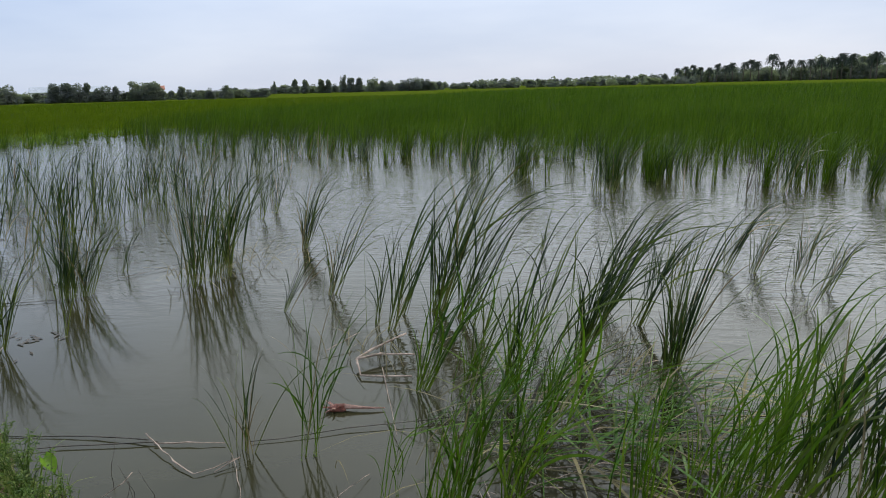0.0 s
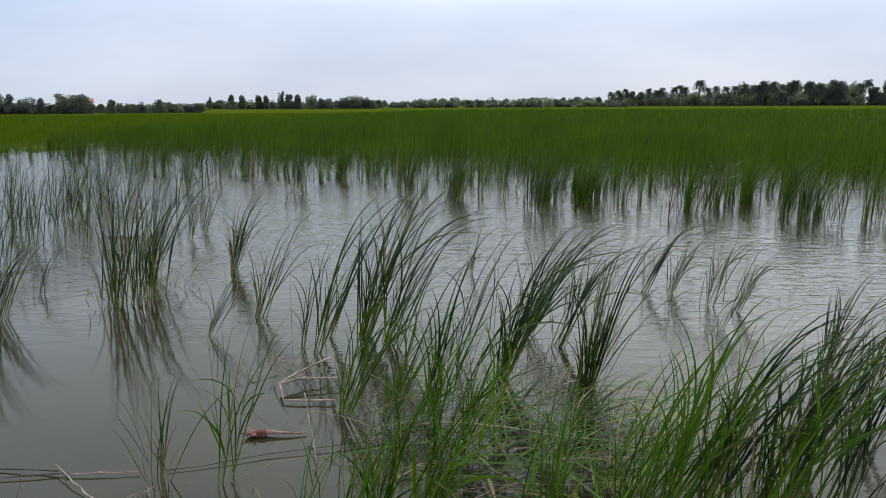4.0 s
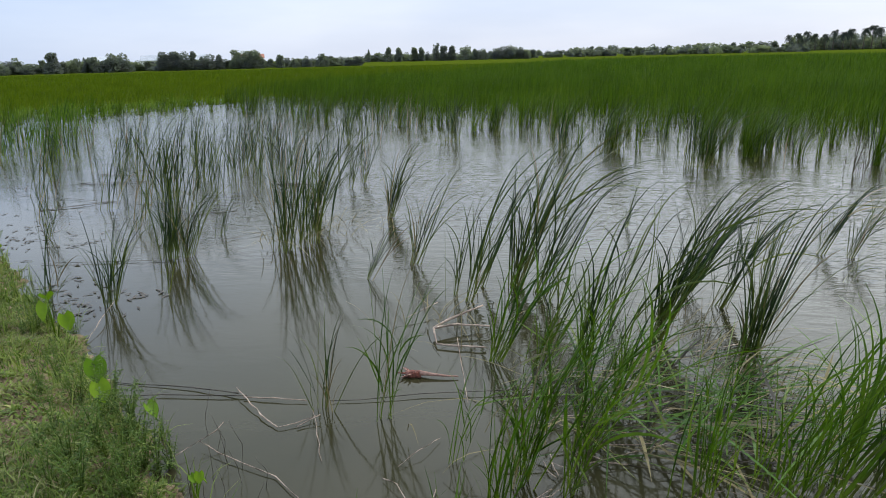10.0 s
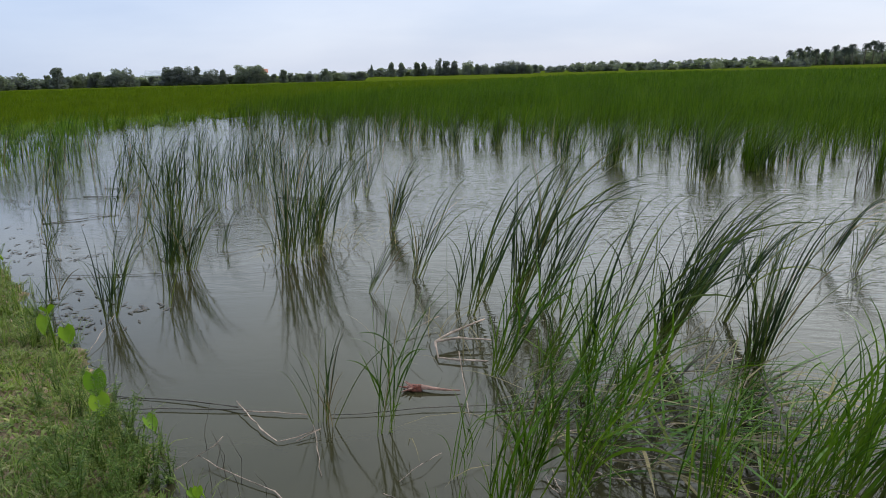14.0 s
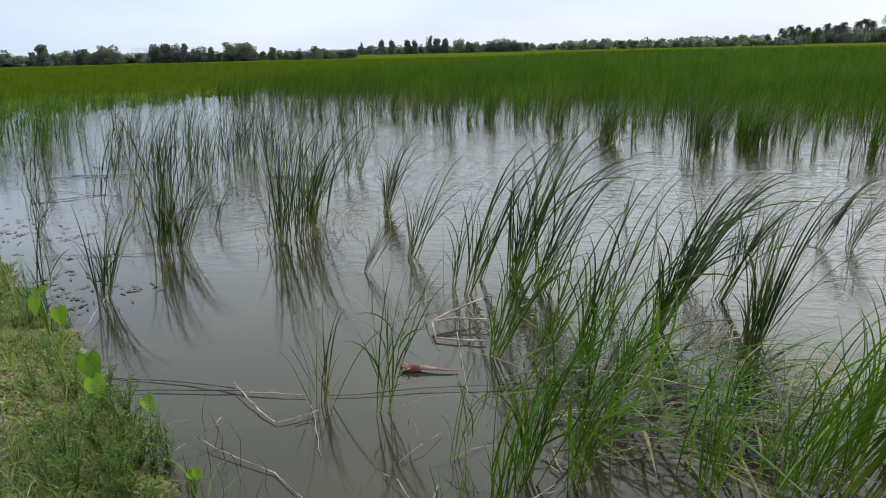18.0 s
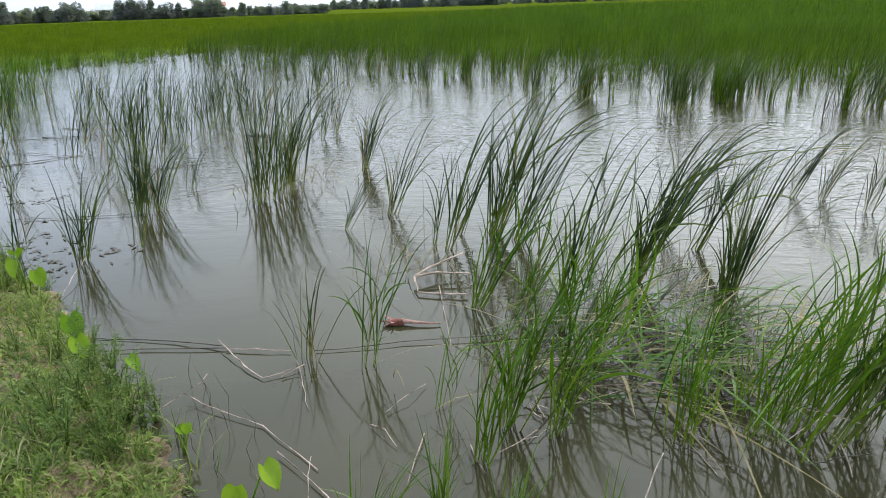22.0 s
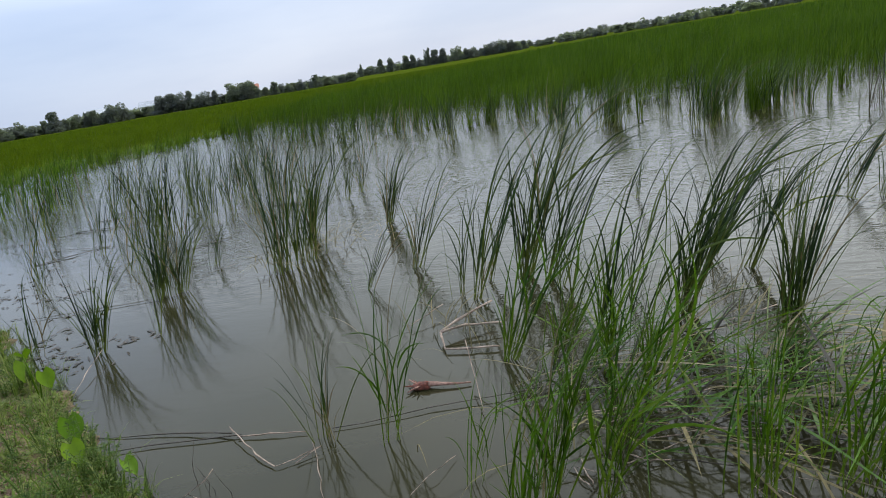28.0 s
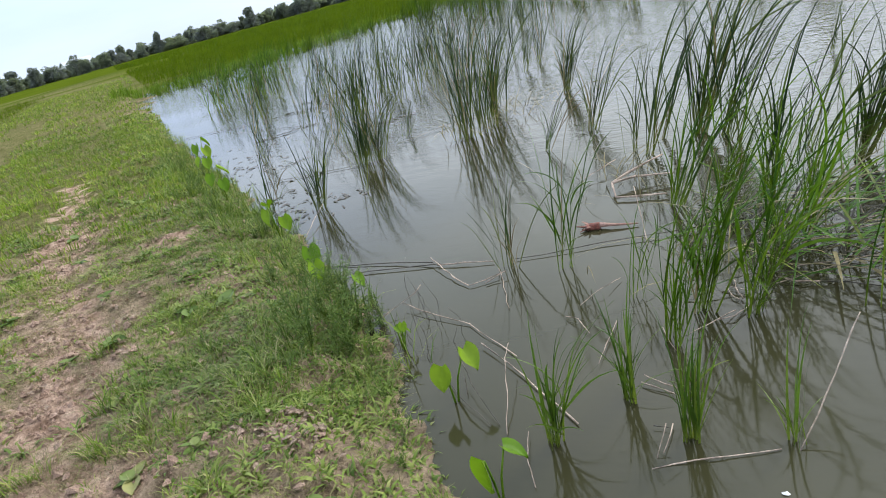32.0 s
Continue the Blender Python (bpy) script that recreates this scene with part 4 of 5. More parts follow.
turf("litter", 110000, (-5, 0.4, 0.7, 5.5), lambda x, y: (side_of(BANK, x, y) > 0.03) & (wobble(x, y, 0.35, 15.0) > 0.0) & (bareness(x, y) < 0.75), (0.025, 0.07), 0.0028, 1.8, STRAW, "dry straw litter lying on the bank", 2, 0.01, 7, 0.05)


# ---- canes, straw and floating things ----
def cane(name, points, r0, r1, mat, label, category="stick"):
    """A thin, slightly crooked stalk through the points, with swollen joints."""
    pts = []
    for p, q in zip(points, points[1:]):
        p, q = Vector(p), Vector(q)
        for k in range(3):
            jitter = Vector((random.gauss(0, 1), random.gauss(0, 1), 0.4 * random.gauss(0, 1))) * 0.006 * (q - p).length ** 0.5
            pts.append(p.lerp(q, k / 3) + (jitter if k else Vector()))
    pts.append(Vector(points[-1]))
    n = len(pts)
    radii = [0.37 * (r0 + (r1 - r0) * i / (n - 1)) * (1.25 if i % 3 == 0 and 0 < i < n - 1 else random.uniform(0.85, 1.05)) for i in range(n)]
    return tagged(part(name, tube(pts, radii, 6), mat), label, category)


DRY_LABEL = "dry pale broken reed stalk lying on the water"
WET_LABEL = "dark sodden reed stalk floating on the water"
cane("stalk", [(-2.3, 3.84, 0.005), (-1.78, 3.79, 0.012), (-1.5, 3.73, 0.018)], 0.006, 0.011, CANE_WET, WET_LABEL)
cane("stalk", [(-2.45, 3.62, 0.004), (-1.9, 3.70, 0.012), (-1.45, 3.72, 0.012)], 0.005, 0.009, CANE_WET, WET_LABEL)
cane("stalk", [(-1.46, 3.70, 0.012), (-1.3, 3.70, 0.016), (-1.12, 3.69, 0.012)], 0.011, 0.007, CANE, DRY_LABEL)
cane("stalk", [(-1.52, 3.76, 0.035), (-1.42, 3.65, 0.03), (-1.3, 3.52, 0.018), (-1.18, 3.42, 0.012)], 0.008, 0.009, CANE, DRY_LABEL)
cane("stalk", [(-1.175, 3.42, 0.012), (-1.1, 3.46, 0.014), (-1.02, 3.53, 0.02)], 0.007, 0.005, CANE, DRY_LABEL)
cane("stalk", [(-1.09, 3.43, 0.012), (-1.0, 3.52, 0.03)], 0.008, 0.006, CANE, DRY_LABEL)
cane("stalk", [(-1.05, 3.56, 0.03), (-0.97, 3.36, 0.015), (-0.89, 3.16, 0.008)], 0.006, 0.004, CANE, DRY_LABEL)
cane("stalk", [(-1.0, 3.70, 0.01), (-0.55, 3.80, 0.015), (-0.08, 3.87, 0.02), (0.15, 3.93, 0.02)], 0.006, 0.007, CANE_WET, WET_LABEL)
cane("stalk", [(-0.59, 4.62, 0.05), (-0.5, 4.72, 0.07), (-0.30, 4.90, 0.10)], 0.026, 0.018, CANE, DRY_LABEL)
cane("stalk", [(-0.59, 4.61, 0.05), (-0.45, 4.66, 0.06), (-0.24, 4.66, 0.05)], 0.024, 0.016, CANE, DRY_LABEL)
cane("stalk", [(-0.59, 4.61, 0.05), (-0.55, 4.44, 0.02)], 0.020, 0.016, CANE, DRY_LABEL)
cane("stalk", [(-0.55, 4.435, 0.02), (-0.42, 4.41, 0.02), (-0.25, 4.40, 0.02)], 0.018, 0.014, CANE, DRY_LABEL)
cane("stalk", [(-0.80, 4.82, 0.03), (-0.68, 4.98, 0.05), (-0.62, 5.05, 0.06)], 0.009, 0.009, CANE, DRY_LABEL)
cane("stalk", [(-0.40, 4.2, 0.16), (-0.36, 4.0, 0.10), (-0.30, 3.70, 0.02)], 0.007, 0.006, CANE, DRY_LABEL)
cane("stalk", [(-2.75, 4.36, 0.01), (-2.83, 4.62, 0.04), (-2.92, 4.95, 0.06)], 0.006, 0.007, CANE, DRY_LABEL)
cane("stalk", [(-0.93, 2.84, 0.02), (-0.68, 2.60, 0.012), (-0.42, 2.32, 0.008)], 0.007, 0.008, CANE, DRY_LABEL)
cane("stalk", [(-0.76, 2.72, 0.09), (-0.74, 2.6, 0.10), (-0.70, 2.45, 0.05), (-0.66, 2.26, 0.006)], 0.004, 0.005, CANE, DRY_LABEL)
cane("stalk", [(-0.58, 2.26, 0.02), (-0.55, 2.12, 0.015), (-0.50, 2.01, 0.008)], 0.004, 0.005, CANE, DRY_LABEL)
cane("stalk", [(0.25, 2.22, 0.0), (0.33, 2.34, 0.10), (0.42, 2.47, 0.24), (0.45, 2.50, 0.29)], 0.006, 0.005, CANE, "dry pale reed cane standing slanted in the water")
cane("stalk", [(-0.22, 2.57, 0.03), (-0.15, 2.53, 0.02), (-0.10, 2.51, 0.012)], 0.005, 0.005, CANE, DRY_LABEL)
cane("stalk", [(-0.16, 2.12, 0.0), (0.02, 2.17, 0.008), (0.20, 2.22, 0.004)], 0.006, 0.005, CANE, DRY_LABEL)
cane("stalk", [(-0.96, 2.66, 0.10), (-0.86, 2.50, 0.05), (-0.70, 2.31, 0.006)], 0.004, 0.004, CANE_WET, WET_LABEL)
cane("stalk", [(-0.15, 2.17, 0.0), (-0.12, 2.25, 0.07)], 0.004, 0.004, CANE, DRY_LABEL)
cane("stalk", [(-1.48, 3.24, 0.03), (-1.3, 3.14, 0.02), (-1.05, 3.03, 0.01), (-0.75, 2.75, 0.008)], 0.006, 0.006, CANE, DRY_LABEL)
cane("stalk", [(-1.55, 3.1, 0.02), (-1.42, 3.28, 0.06), (-1.40, 3.33, 0.08)], 0.005, 0.006, CANE, DRY_LABEL)
cane("stalk", [(-4.25, 6.02, 0.01), (-3.6, 6.10, 0.012), (-3.0, 6.2, 0.01)], 0.007, 0.006, CANE_WET, WET_LABEL)
cane("stalk", [(-3.05, 6.72, 0.01), (-2.72, 7.1, 0.02), (-2.45, 7.4, 0.02)], 0.007, 0.006, CANE_WET, WET_LABEL)
cane("stalk", [(-6.9, 9.2, 0.01), (-5.6, 8.8, 0.012), (-4.4, 8.5, 0.004)], 0.006, 0.005, CANE_WET, WET_LABEL)
cane("stalk", [(-8.3, 9.6, 0.01), (-6.6, 9.9, 0.012), (-5.6, 10.1, 0.004)], 0.006, 0.005, CANE_WET, WET_LABEL)
cane("stalk", [(1.05, 4.18, 0.05), (1.14, 4.0, 0.04), (1.36, 3.88, 0.02), (1.62, 3.84, 0.01)], 0.012, 0.008, CANE, DRY_LABEL)
cane("stalk", [(0.78, 3.55, 0.03), (0.95, 3.78, 0.08), (1.12, 4.06, 0.16)], 0.007, 0.012, CANE, DRY_LABEL)
cane("stalk", [(0.55, 4.36, 0.02), (0.75, 4.30, 0.03), (0.98, 4.33, 0.03)], 0.016, 0.010, CANE_WET, WET_LABEL)
cane("stalk", [(0.05, 3.55, 0.03), (0.4, 3.62, 0.05), (0.8, 3.8, 0.04)], 0.007, 0.006, CANE, DRY_LABEL)
cane("stalk", [(0.25, 3.2, 0.03), (0.6, 3.35, 0.05), (1.0, 3.3, 0.04)], 0.007, 0.006, CANE, DRY_LABEL)
cane("stalk", [(0.23, 3.53, 0.012), (0.39, 3.59, 0.023), (0.68, 3.72, 0.019), (0.90, 3.79, 0.012)], 0.009, 0.007, CANE, DRY_LABEL)
cane("stalk", [(0.53, 3.48, 0.012), (0.60, 3.46, 0.013), (0.71, 3.52, 0.012), (0.83, 3.59, 0.012)], 0.006, 0.009, CANE, DRY_LABEL)
cane("stalk", [(0.53, 3.48, 0.012), (0.66, 3.39, 0.017), (0.83, 3.31, 0.012)], 0.007, 0.006, CANE_WET, WET_LABEL)
cane("stalk", [(0.41, 3.23, 0.012), (0.50, 3.18, 0.029), (0.61, 3.16, 0.012)], 0.007, 0.006, CANE_WET, WET_LABEL)
cane("stalk", [(0.26, 3.29, 0.012), (0.34, 3.23, 0.015), (0.41, 3.23, 0.012)], 0.009, 0.009, CANE, DRY_LABEL)
cane("stalk", [(0.34, 3.38, 0.012), (0.43, 3.37, 0.022), (0.56, 3.41, 0.012)], 0.007, 0.006, CANE, DRY_LABEL)
cane("stalk", [(0.06, 3.23, 0.012), (0.08, 3.15, 0.013), (0.11, 3.11, 0.012)], 0.006, 0.007, CANE, DRY_LABEL)
cane("stalk", [(0.07, 3.23, 0.012), (0.14, 3.19, 0.012)], 0.004, 0.004, CANE, DRY_LABEL)
cane("stalk", [(-0.09, 2.85, 0.012), (0.02, 2.93, 0.029), (0.09, 3.03, 0.012)], 0.004, 0.006, CANE, DRY_LABEL)
cane("stalk", [(0.64, 3.04, 0.012), (0.68, 2.87, 0.030), (0.72, 2.76, 0.012)], 0.004, 0.004, CANE, DRY_LABEL)
cane("stalk", [(0.67, 3.08, 0.012), (0.73, 2.97, 0.020), (0.78, 2.90, 0.012)], 0.004, 0.004, CANE, DRY_LABEL)
cane("stalk", [(0.64, 3.01, 0.012), (0.70, 3.03, 0.031), (0.77, 3.05, 0.030), (0.84, 3.04, 0.012)], 0.004, 0.003, CANE, DRY_LABEL)
cane("stalk", [(0.61, 2.96, 0.012), (0.70, 2.85, 0.016), (0.80, 2.81, 0.012)], 0.006, 0.006, CANE_WET, WET_LABEL)
cane("stalk", [(0.65, 4.21, 0.012), (0.66, 4.04, 0.025), (0.66, 3.81, 0.012)], 0.007, 0.007, CANE, DRY_LABEL)
cane("stalk", [(0.91, 4.42, 0.012), (1.05, 4.46, 0.020), (1.22, 4.56, 0.012)], 0.007, 0.008, CANE, DRY_LABEL)
cane("stalk", [(0.46, 4.26, 0.012), (0.62, 4.11, 0.024), (0.74, 4.03, 0.030), (0.89, 3.92, 0.012)], 0.007, 0.007, CANE, DRY_LABEL)
cane("stalk", [(1.15, 4.02, 0.012), (1.18, 3.79, 0.029), (1.26, 3.71, 0.012)], 0.006, 0.008, CANE, DRY_LABEL)
cane("stalk", [(0.88, 3.45, 0.012), (0.99, 3.46, 0.015), (1.09, 3.48, 0.012)], 0.007, 0.006, CANE, DRY_LABEL)
cane("stalk", [(1.04, 2.98, 0.012), (1.14, 3.05, 0.030), (1.26, 3.16, 0.012)], 0.006, 0.006, CANE, DRY_LABEL)
cane("stalk", [(1.24, 3.04, 0.012), (1.22, 2.88, 0.016), (1.19, 2.77, 0.012)], 0.006, 0.006, CANE, DRY_LABEL)
cane("stalk", [(1.05, 2.83, 0.012), (1.18, 2.87, 0.018), (1.32, 2.91, 0.012)], 0.006, 0.006, CANE_WET, WET_LABEL)
cane("stalk", [(0.82, 3.16, 0.012), (0.94, 3.15, 0.032), (0.94, 3.08, 0.012)], 0.006, 0.006, CANE_WET, WET_LABEL)
cane("stalk", [(0.84, 3.31, 0.012), (0.95, 3.26, 0.020), (1.08, 3.24, 0.012)], 0.006, 0.006, CANE_WET, WET_LABEL)
cane("stalk", [(-0.23, 2.55, 0.012), (-0.11, 2.48, 0.012)], 0.007, 0.006, CANE, DRY_LABEL)
cane("stalk", [(-0.11, 2.32, 0.012), (-0.13, 2.18, 0.012)], 0.006, 0.004, CANE, DRY_LABEL)
cane("stalk", [(-0.40, 2.67, 0.012), (-0.39, 2.81, 0.013), (-0.37, 2.99, 0.012)], 0.004, 0.006, CANE, DRY_LABEL)
cane("stalk", [(-0.60, 3.05, 0.012), (-0.53, 2.99, 0.030), (-0.47, 2.90, 0.012)], 0.006, 0.004, CANE, DRY_LABEL)
cane("stalk", [(-0.55, 3.14, 0.012), (-0.47, 3.25, 0.032), (-0.40, 3.38, 0.012)], 0.004, 0.004, CANE, DRY_LABEL)
cane("stalk", [(-0.18, 2.92, 0.012), (-0.12, 2.75, 0.012)], 0.006, 0.004, CANE, DRY_LABEL)
cane("stalk", [(0.02, 2.96, 0.012), (0.09, 2.98, 0.016), (0.14, 3.06, 0.012)], 0.006, 0.006, CANE, DRY_LABEL)
cane("stalk", [(0.09, 3.29, 0.012), (0.10, 3.19, 0.015), (0.12, 3.12, 0.012)], 0.007, 0.007, CANE, DRY_LABEL)
cane("stalk", [(-1.12, 2.72, 0.012), (-0.91, 2.47, 0.018), (-0.73, 2.30, 0.012)], 0.004, 0.004, CANE_WET, WET_LABEL)
cane("stalk", [(-0.94, 2.62, 0.012), (-0.88, 2.48, 0.012)], 0.004, 0.004, CANE_WET, WET_LABEL)
cane("stalk", [(-0.17, 2.31, 0.012), (-0.12, 2.30, 0.012)], 0.004, 0.004, CANE_WET, WET_LABEL)

for i in range(16):
    ax, ay = random.uniform(-7.2, -3.2), random.uniform(6.6, 11.5)
    if side_of(BANK, ax, ay) < -0.7:
        turn, reach = random.gauss(0.1, 0.6), random.uniform(0.3, 1.1)
        cane("stalk", [(ax, ay, 0.006), (ax + 0.5 * reach * math.cos(turn), ay + 0.5 * reach * math.sin(turn), 0.014), (ax + reach * math.cos(turn), ay + reach * math.sin(turn + 0.2), 0.006)], 0.014, 0.009, CANE_WET, WET_LABEL)

# the reddish stub that floats among the stalks
stub = new("root_stub")
stub.location, stub.scale = (-0.605, 4.03, 0.012), (0.78, 0.78, 0.85)
tagged(stub, "rotten reddish-brown root stub floating on the water", "root")
bm = bmesh.new()
bmesh.ops.create_icosphere(bm, subdivisions=3, radius=0.045)
for v in bm.verts:
    v.co = Vector((v.co.x * 1.35, v.co.y * 0.8, v.co.z * 0.62)) * (1 + 0.45 * noise.noise(v.co * 38) + 0.22 * noise.noise(v.co * 110))
    v.co.x -= 0.02
for f in bm.faces:
    f.smooth = True
part("head", bm, STUB, stub)
part("stem", tube([(0.02, 0, 0.01), (0.10, -0.012, 0.008), (0.20, -0.02, 0.004), (0.29, -0.015, 0.0)], [0.018, 0.011, 0.007, 0.004], 8), STUB_STEM, stub, "pale pink peeling stem")
for i in range(9):
    a = math.pi * (0.6 + 0.8 * i / 8)
    reach = 0.075 + 0.035 * ((i * 7) % 4) / 3
    tip = (-0.035 + reach * math.cos(a), 0.95 * reach * math.sin(a), -0.008 + 0.016 * (i % 3))
    part("rootlet", tube([(-0.03 + 0.03 * math.cos(a), 0.02 * math.sin(a), 0.004), tip], [0.008, 0.003], 5), STUB if i % 2 else STUB_STEM, stub)

# fallen straw under the reeds
for name, count, cx, cy, sx, sy, length in (("straw_heap", 36, 0.95, 4.6, 0.14, 0.14, 0.30), ("straw_heap", 26, 1.14, 4.02, 0.12, 0.08, 0.26), ("straw_heap", 26, 0.35, 3.6, 0.38, 0.22, 0.34),
                                            ("straw_heap", 26, -0.5, 4.72, 0.17, 0.18, 0.28), ("straw_heap", 60, -2.2, 6.7, 0.15, 0.15, 0.3), ("straw_heap", 70, -1.9, 7.3, 0.22, 0.2, 0.3)):
    px, py = np.random.normal(cx, sx, count), np.random.normal(cy, sy, count)
    ob = blades(name, np.stack([px, py, np.random.uniform(0.0, 0.05, count)], -1), length * np.random.uniform(0.5, 1.2, count), np.full(count, 0.007), np.random.normal(0.4, 1.6, count),
                np.random.uniform(0.5, 2.2, count), 4, STRAW, 1.4)
    tagged(ob, "tangle of dead straw around the feet of the reeds", "straw", kind="stuff")
for name, count, mat, lab, cat in (("bent_leaves", 190, FRESH, "green reed leaves bent over onto the water", "reed leaf"), ("fallen_leaves", 84, STRAW, "fallen straw-coloured reed leaves lying on the water", "reed leaf"),
                                   ("fallen_leaves", 40, REED_WITHERED, "dark sodden reed leaves lying on the water", "reed leaf")):
    ob = blades(name, np.stack([np.random.normal(0.72, 0.45, count), np.random.uniform(3.15, 4.15, count), np.random.uniform(0.02, 0.5, count)], -1), np.random.uniform(0.25, 0.7, count), np.random.uniform(0.009, 0.019, count),
                np.random.normal(0.2, 1.0, count), np.random.uniform(0.6, 1.6, count), 5, mat, 1.25)
    ob.scale = (1, 1, 0.3)
    tagged(ob, lab, cat, kind="stuff")

# a white scrap on the water
scrap = part("scrap", mesh_of("scrap", [(0.016, 0, 0.0), (0.004, 0.012, 0.006), (-0.018, 0.005, 0.002), (-0.012, -0.009, 0.004), (0.006, -0.010, 0.001), (0.0, 0.0, 0.011)],
                              [(0, 1, 5), (1, 2, 5), (2, 3, 5), (3, 4, 5), (4, 0, 5), (4, 3, 2, 1, 0)], WHITEWASH), None)
scrap.location, scrap.scale = (0.2, 2.04, 0.001), (0.7, 0.6, 0.7)
tagged(scrap, "small white scrap floating on the water", "scrap")

# small leaves that float near the bank
float_mesh = mesh_of("floating_leaf", [(0.035 * math.cos(a) * (1 + 0.2 * math.cos(2 * a)), 0.016 * math.sin(a), 0.003 * math.sin(3 * a)) for a in (2 * math.pi * k / 9 for k in range(9))], [tuple(range(9))], CANE_WET)
for i in range(150):
    s = random.random()
    cx, cy, r = random.choice(((-3.45, 5.05, 0.22), (-3.05, 5.10, 0.22), (-3.75, 5.45, 0.25), (-4.85, 6.9, 0.35), (-3.6 - 3.0 * s, 5.6 + 2.8 * s, 0.3)))
    fx, fy = random.gauss(cx, r), random.gauss(cy, r)
    if side_of(BANK, fx, fy) < -0.1:
        ob = tagged(new("floating_leaf", float_mesh), "small dark dead leaf floating on the water", "leaf", "leaves floating by the bank")
        ob.location, ob.rotation_euler = (fx, fy, 0.006), (random.gauss(0, 0.05), random.gauss(0, 0.05), random.uniform(0, 6.3))
        ob.scale = (random.uniform(0.5, 1.5), random.uniform(0.35, 0.8), 1.0)


# ---- broad-leaved seedlings at the water's edge ----
def heart_leaf(size, mat):
    rows, verts, faces = 7, [], []
    for i in range(rows + 1):
        v = i / rows
        w = 0.52 * math.sin(math.pi * min(1, v * 0.9 + 0.12)) ** 0.8 * (1 - 0.35 * v) if i < rows else 0.0
        for j in range(5):
            u = j / 2 - 1
            notch = -0.16 * abs(u) * (1 - v) ** 2
            verts.append((size * (v + notch), size * w * u, size * (0.26 * abs(u) * (1 - 0.5 * v) - 0.26 * v * v)))
    for i in range(rows):
        for j in range(4):
            a = 5 * i + j
            faces.append((a, a + 1, a + 6, a + 5))
    return mesh_of("leaf", verts, faces, mat, True)


HEART = heart_leaf(0.105, BROADLEAF)
FLAT_LEAF = heart_leaf(0.085, DULL_LEAF)


def seedling(x, y, *leaves):
    """A seedling: leaves given as stalk end (x, y, z), heading and tilt in degrees, and size."""
    z = max(float(land(x, y)), -0.03)
    top = new("seedling")
    top.location = (x, y, z)
    tagged(top, "young plant with broad heart-shaped light green leaves at the water's edge", "plant", "broad-leaved seedlings")
    for lx, ly, lz, head, tilt, size in leaves:
        part("stalk", tube([(0, 0, -0.02), (0.4 * lx, 0.4 * ly, 0.55 * lz), (lx, ly, lz)], [0.005, 0.004, 0.003], 6), BROADLEAF, top)
        ob = part("leaf", HEART, None, top)
        ob.location, ob.rotation_euler, ob.scale = (lx, ly, lz), (radians(random.gauss(0, 14)), radians(tilt), radians(head)), (size,) * 3
    return top


seedling(-0.92, 2.45, (-0.01, -0.01, 0.20, -95, 62, 0.95), (0.06, 0.06, 0.23, -30, 40, 0.9))
seedling(-0.60, 1.96, (-0.02, 0.0, 0.18, -95, 72, 1.05), (0.03, 0.05, 0.19, 0, 14, 0.75))
seedling(-2.93, 4.33, (-0.05, 0.02, 0.24, -85, 55, 1.10), (0.12, -0.06, 0.20, -30, 60, 1.00), (-0.04, 0.02, 0.29, 120, 25, 0.9))
seedling(-4.30, 5.50, (-0.08, 0.0, 0.28, -80, 55, 1.10), (0.06, -0.04, 0.22, -40, 60, 1.10), (0.0, 0.02, 0.33, 30, 30, 1.1))
seedling(-2.22, 3.62, (0.03, -0.02, 0.22, -45, 58, 1.15))
seedling(-2.02, 3.35, (0.03, -0.02, 0.22, -40, 50, 0.95))
seedling(-1.74, 3.22, (0.03, 0.02, 0.20, -20, 35, 0.75))
seedling(-1.31, 2.84, (0.03, 0.0, 0.17, -70, 55, 0.42), (-0.02, 0.02, 0.14, -20, 40, 0.36), (0.02, 0.03, 0.12, 40, 45, 0.3))
seedling(-5.9, 7.2, (0.04, 0.0, 0.28, -20, 55, 1.4), (-0.05, 0.0, 0.33, -80, 55, 1.3), (0.0, 0.05, 0.38, 40, 40, 1.2))
seedling(-5.3, 6.5, (0.04, 0.0, 0.24, -50, 55, 1.2), (-0.06, 0.03, 0.26, -100, 45, 1.1))

# flat rosettes among the worn turf
def rosette(x, y, leaves, size):
    top = new("rosette")
    top.location = (x, y, float(land(x, y)) + 0.008)
    tagged(top, "flat rosette of broad dull green leaves on the worn bank", "weed", "rosettes on the bank")
    for i in range(leaves):
        a = 6.28 * i / leaves + random.gauss(0, 0.3)
        ob = part("leaf", FLAT_LEAF, None, top)
        ob.location, ob.rotation_euler, ob.scale = (0.012 * math.cos(a), 0.012 * math.sin(a), 0.006 * (i % 3)), (random.gauss(0, 0.2), random.uniform(-0.5, 0.0), a), (size * random.uniform(0.6, 1.1),) * 3


for rx, ry, rn, rs in ((-2.67, 3.04, 5, 1.0), (-2.47, 3.10, 4, 1.1), (-2.93, 2.73, 5, 0.8), (-2.42, 2.24, 6, 0.8), (-1.91, 1.80, 5, 0.9), (-3.10, 2.57, 4, 0.7), (-1.09, 1.75, 5, 0.6), (-3.6, 3.3, 4, 0.8), (-4.1, 3.0, 4, 0.9), (-4.6, 4.0, 5, 0.9), (-1.75, 1.95, 4, 0.5), (-5.3, 4.6, 5, 1.0), (-6.0, 5.0, 5, 1.1)):
    rosette(rx, ry, rn, rs)


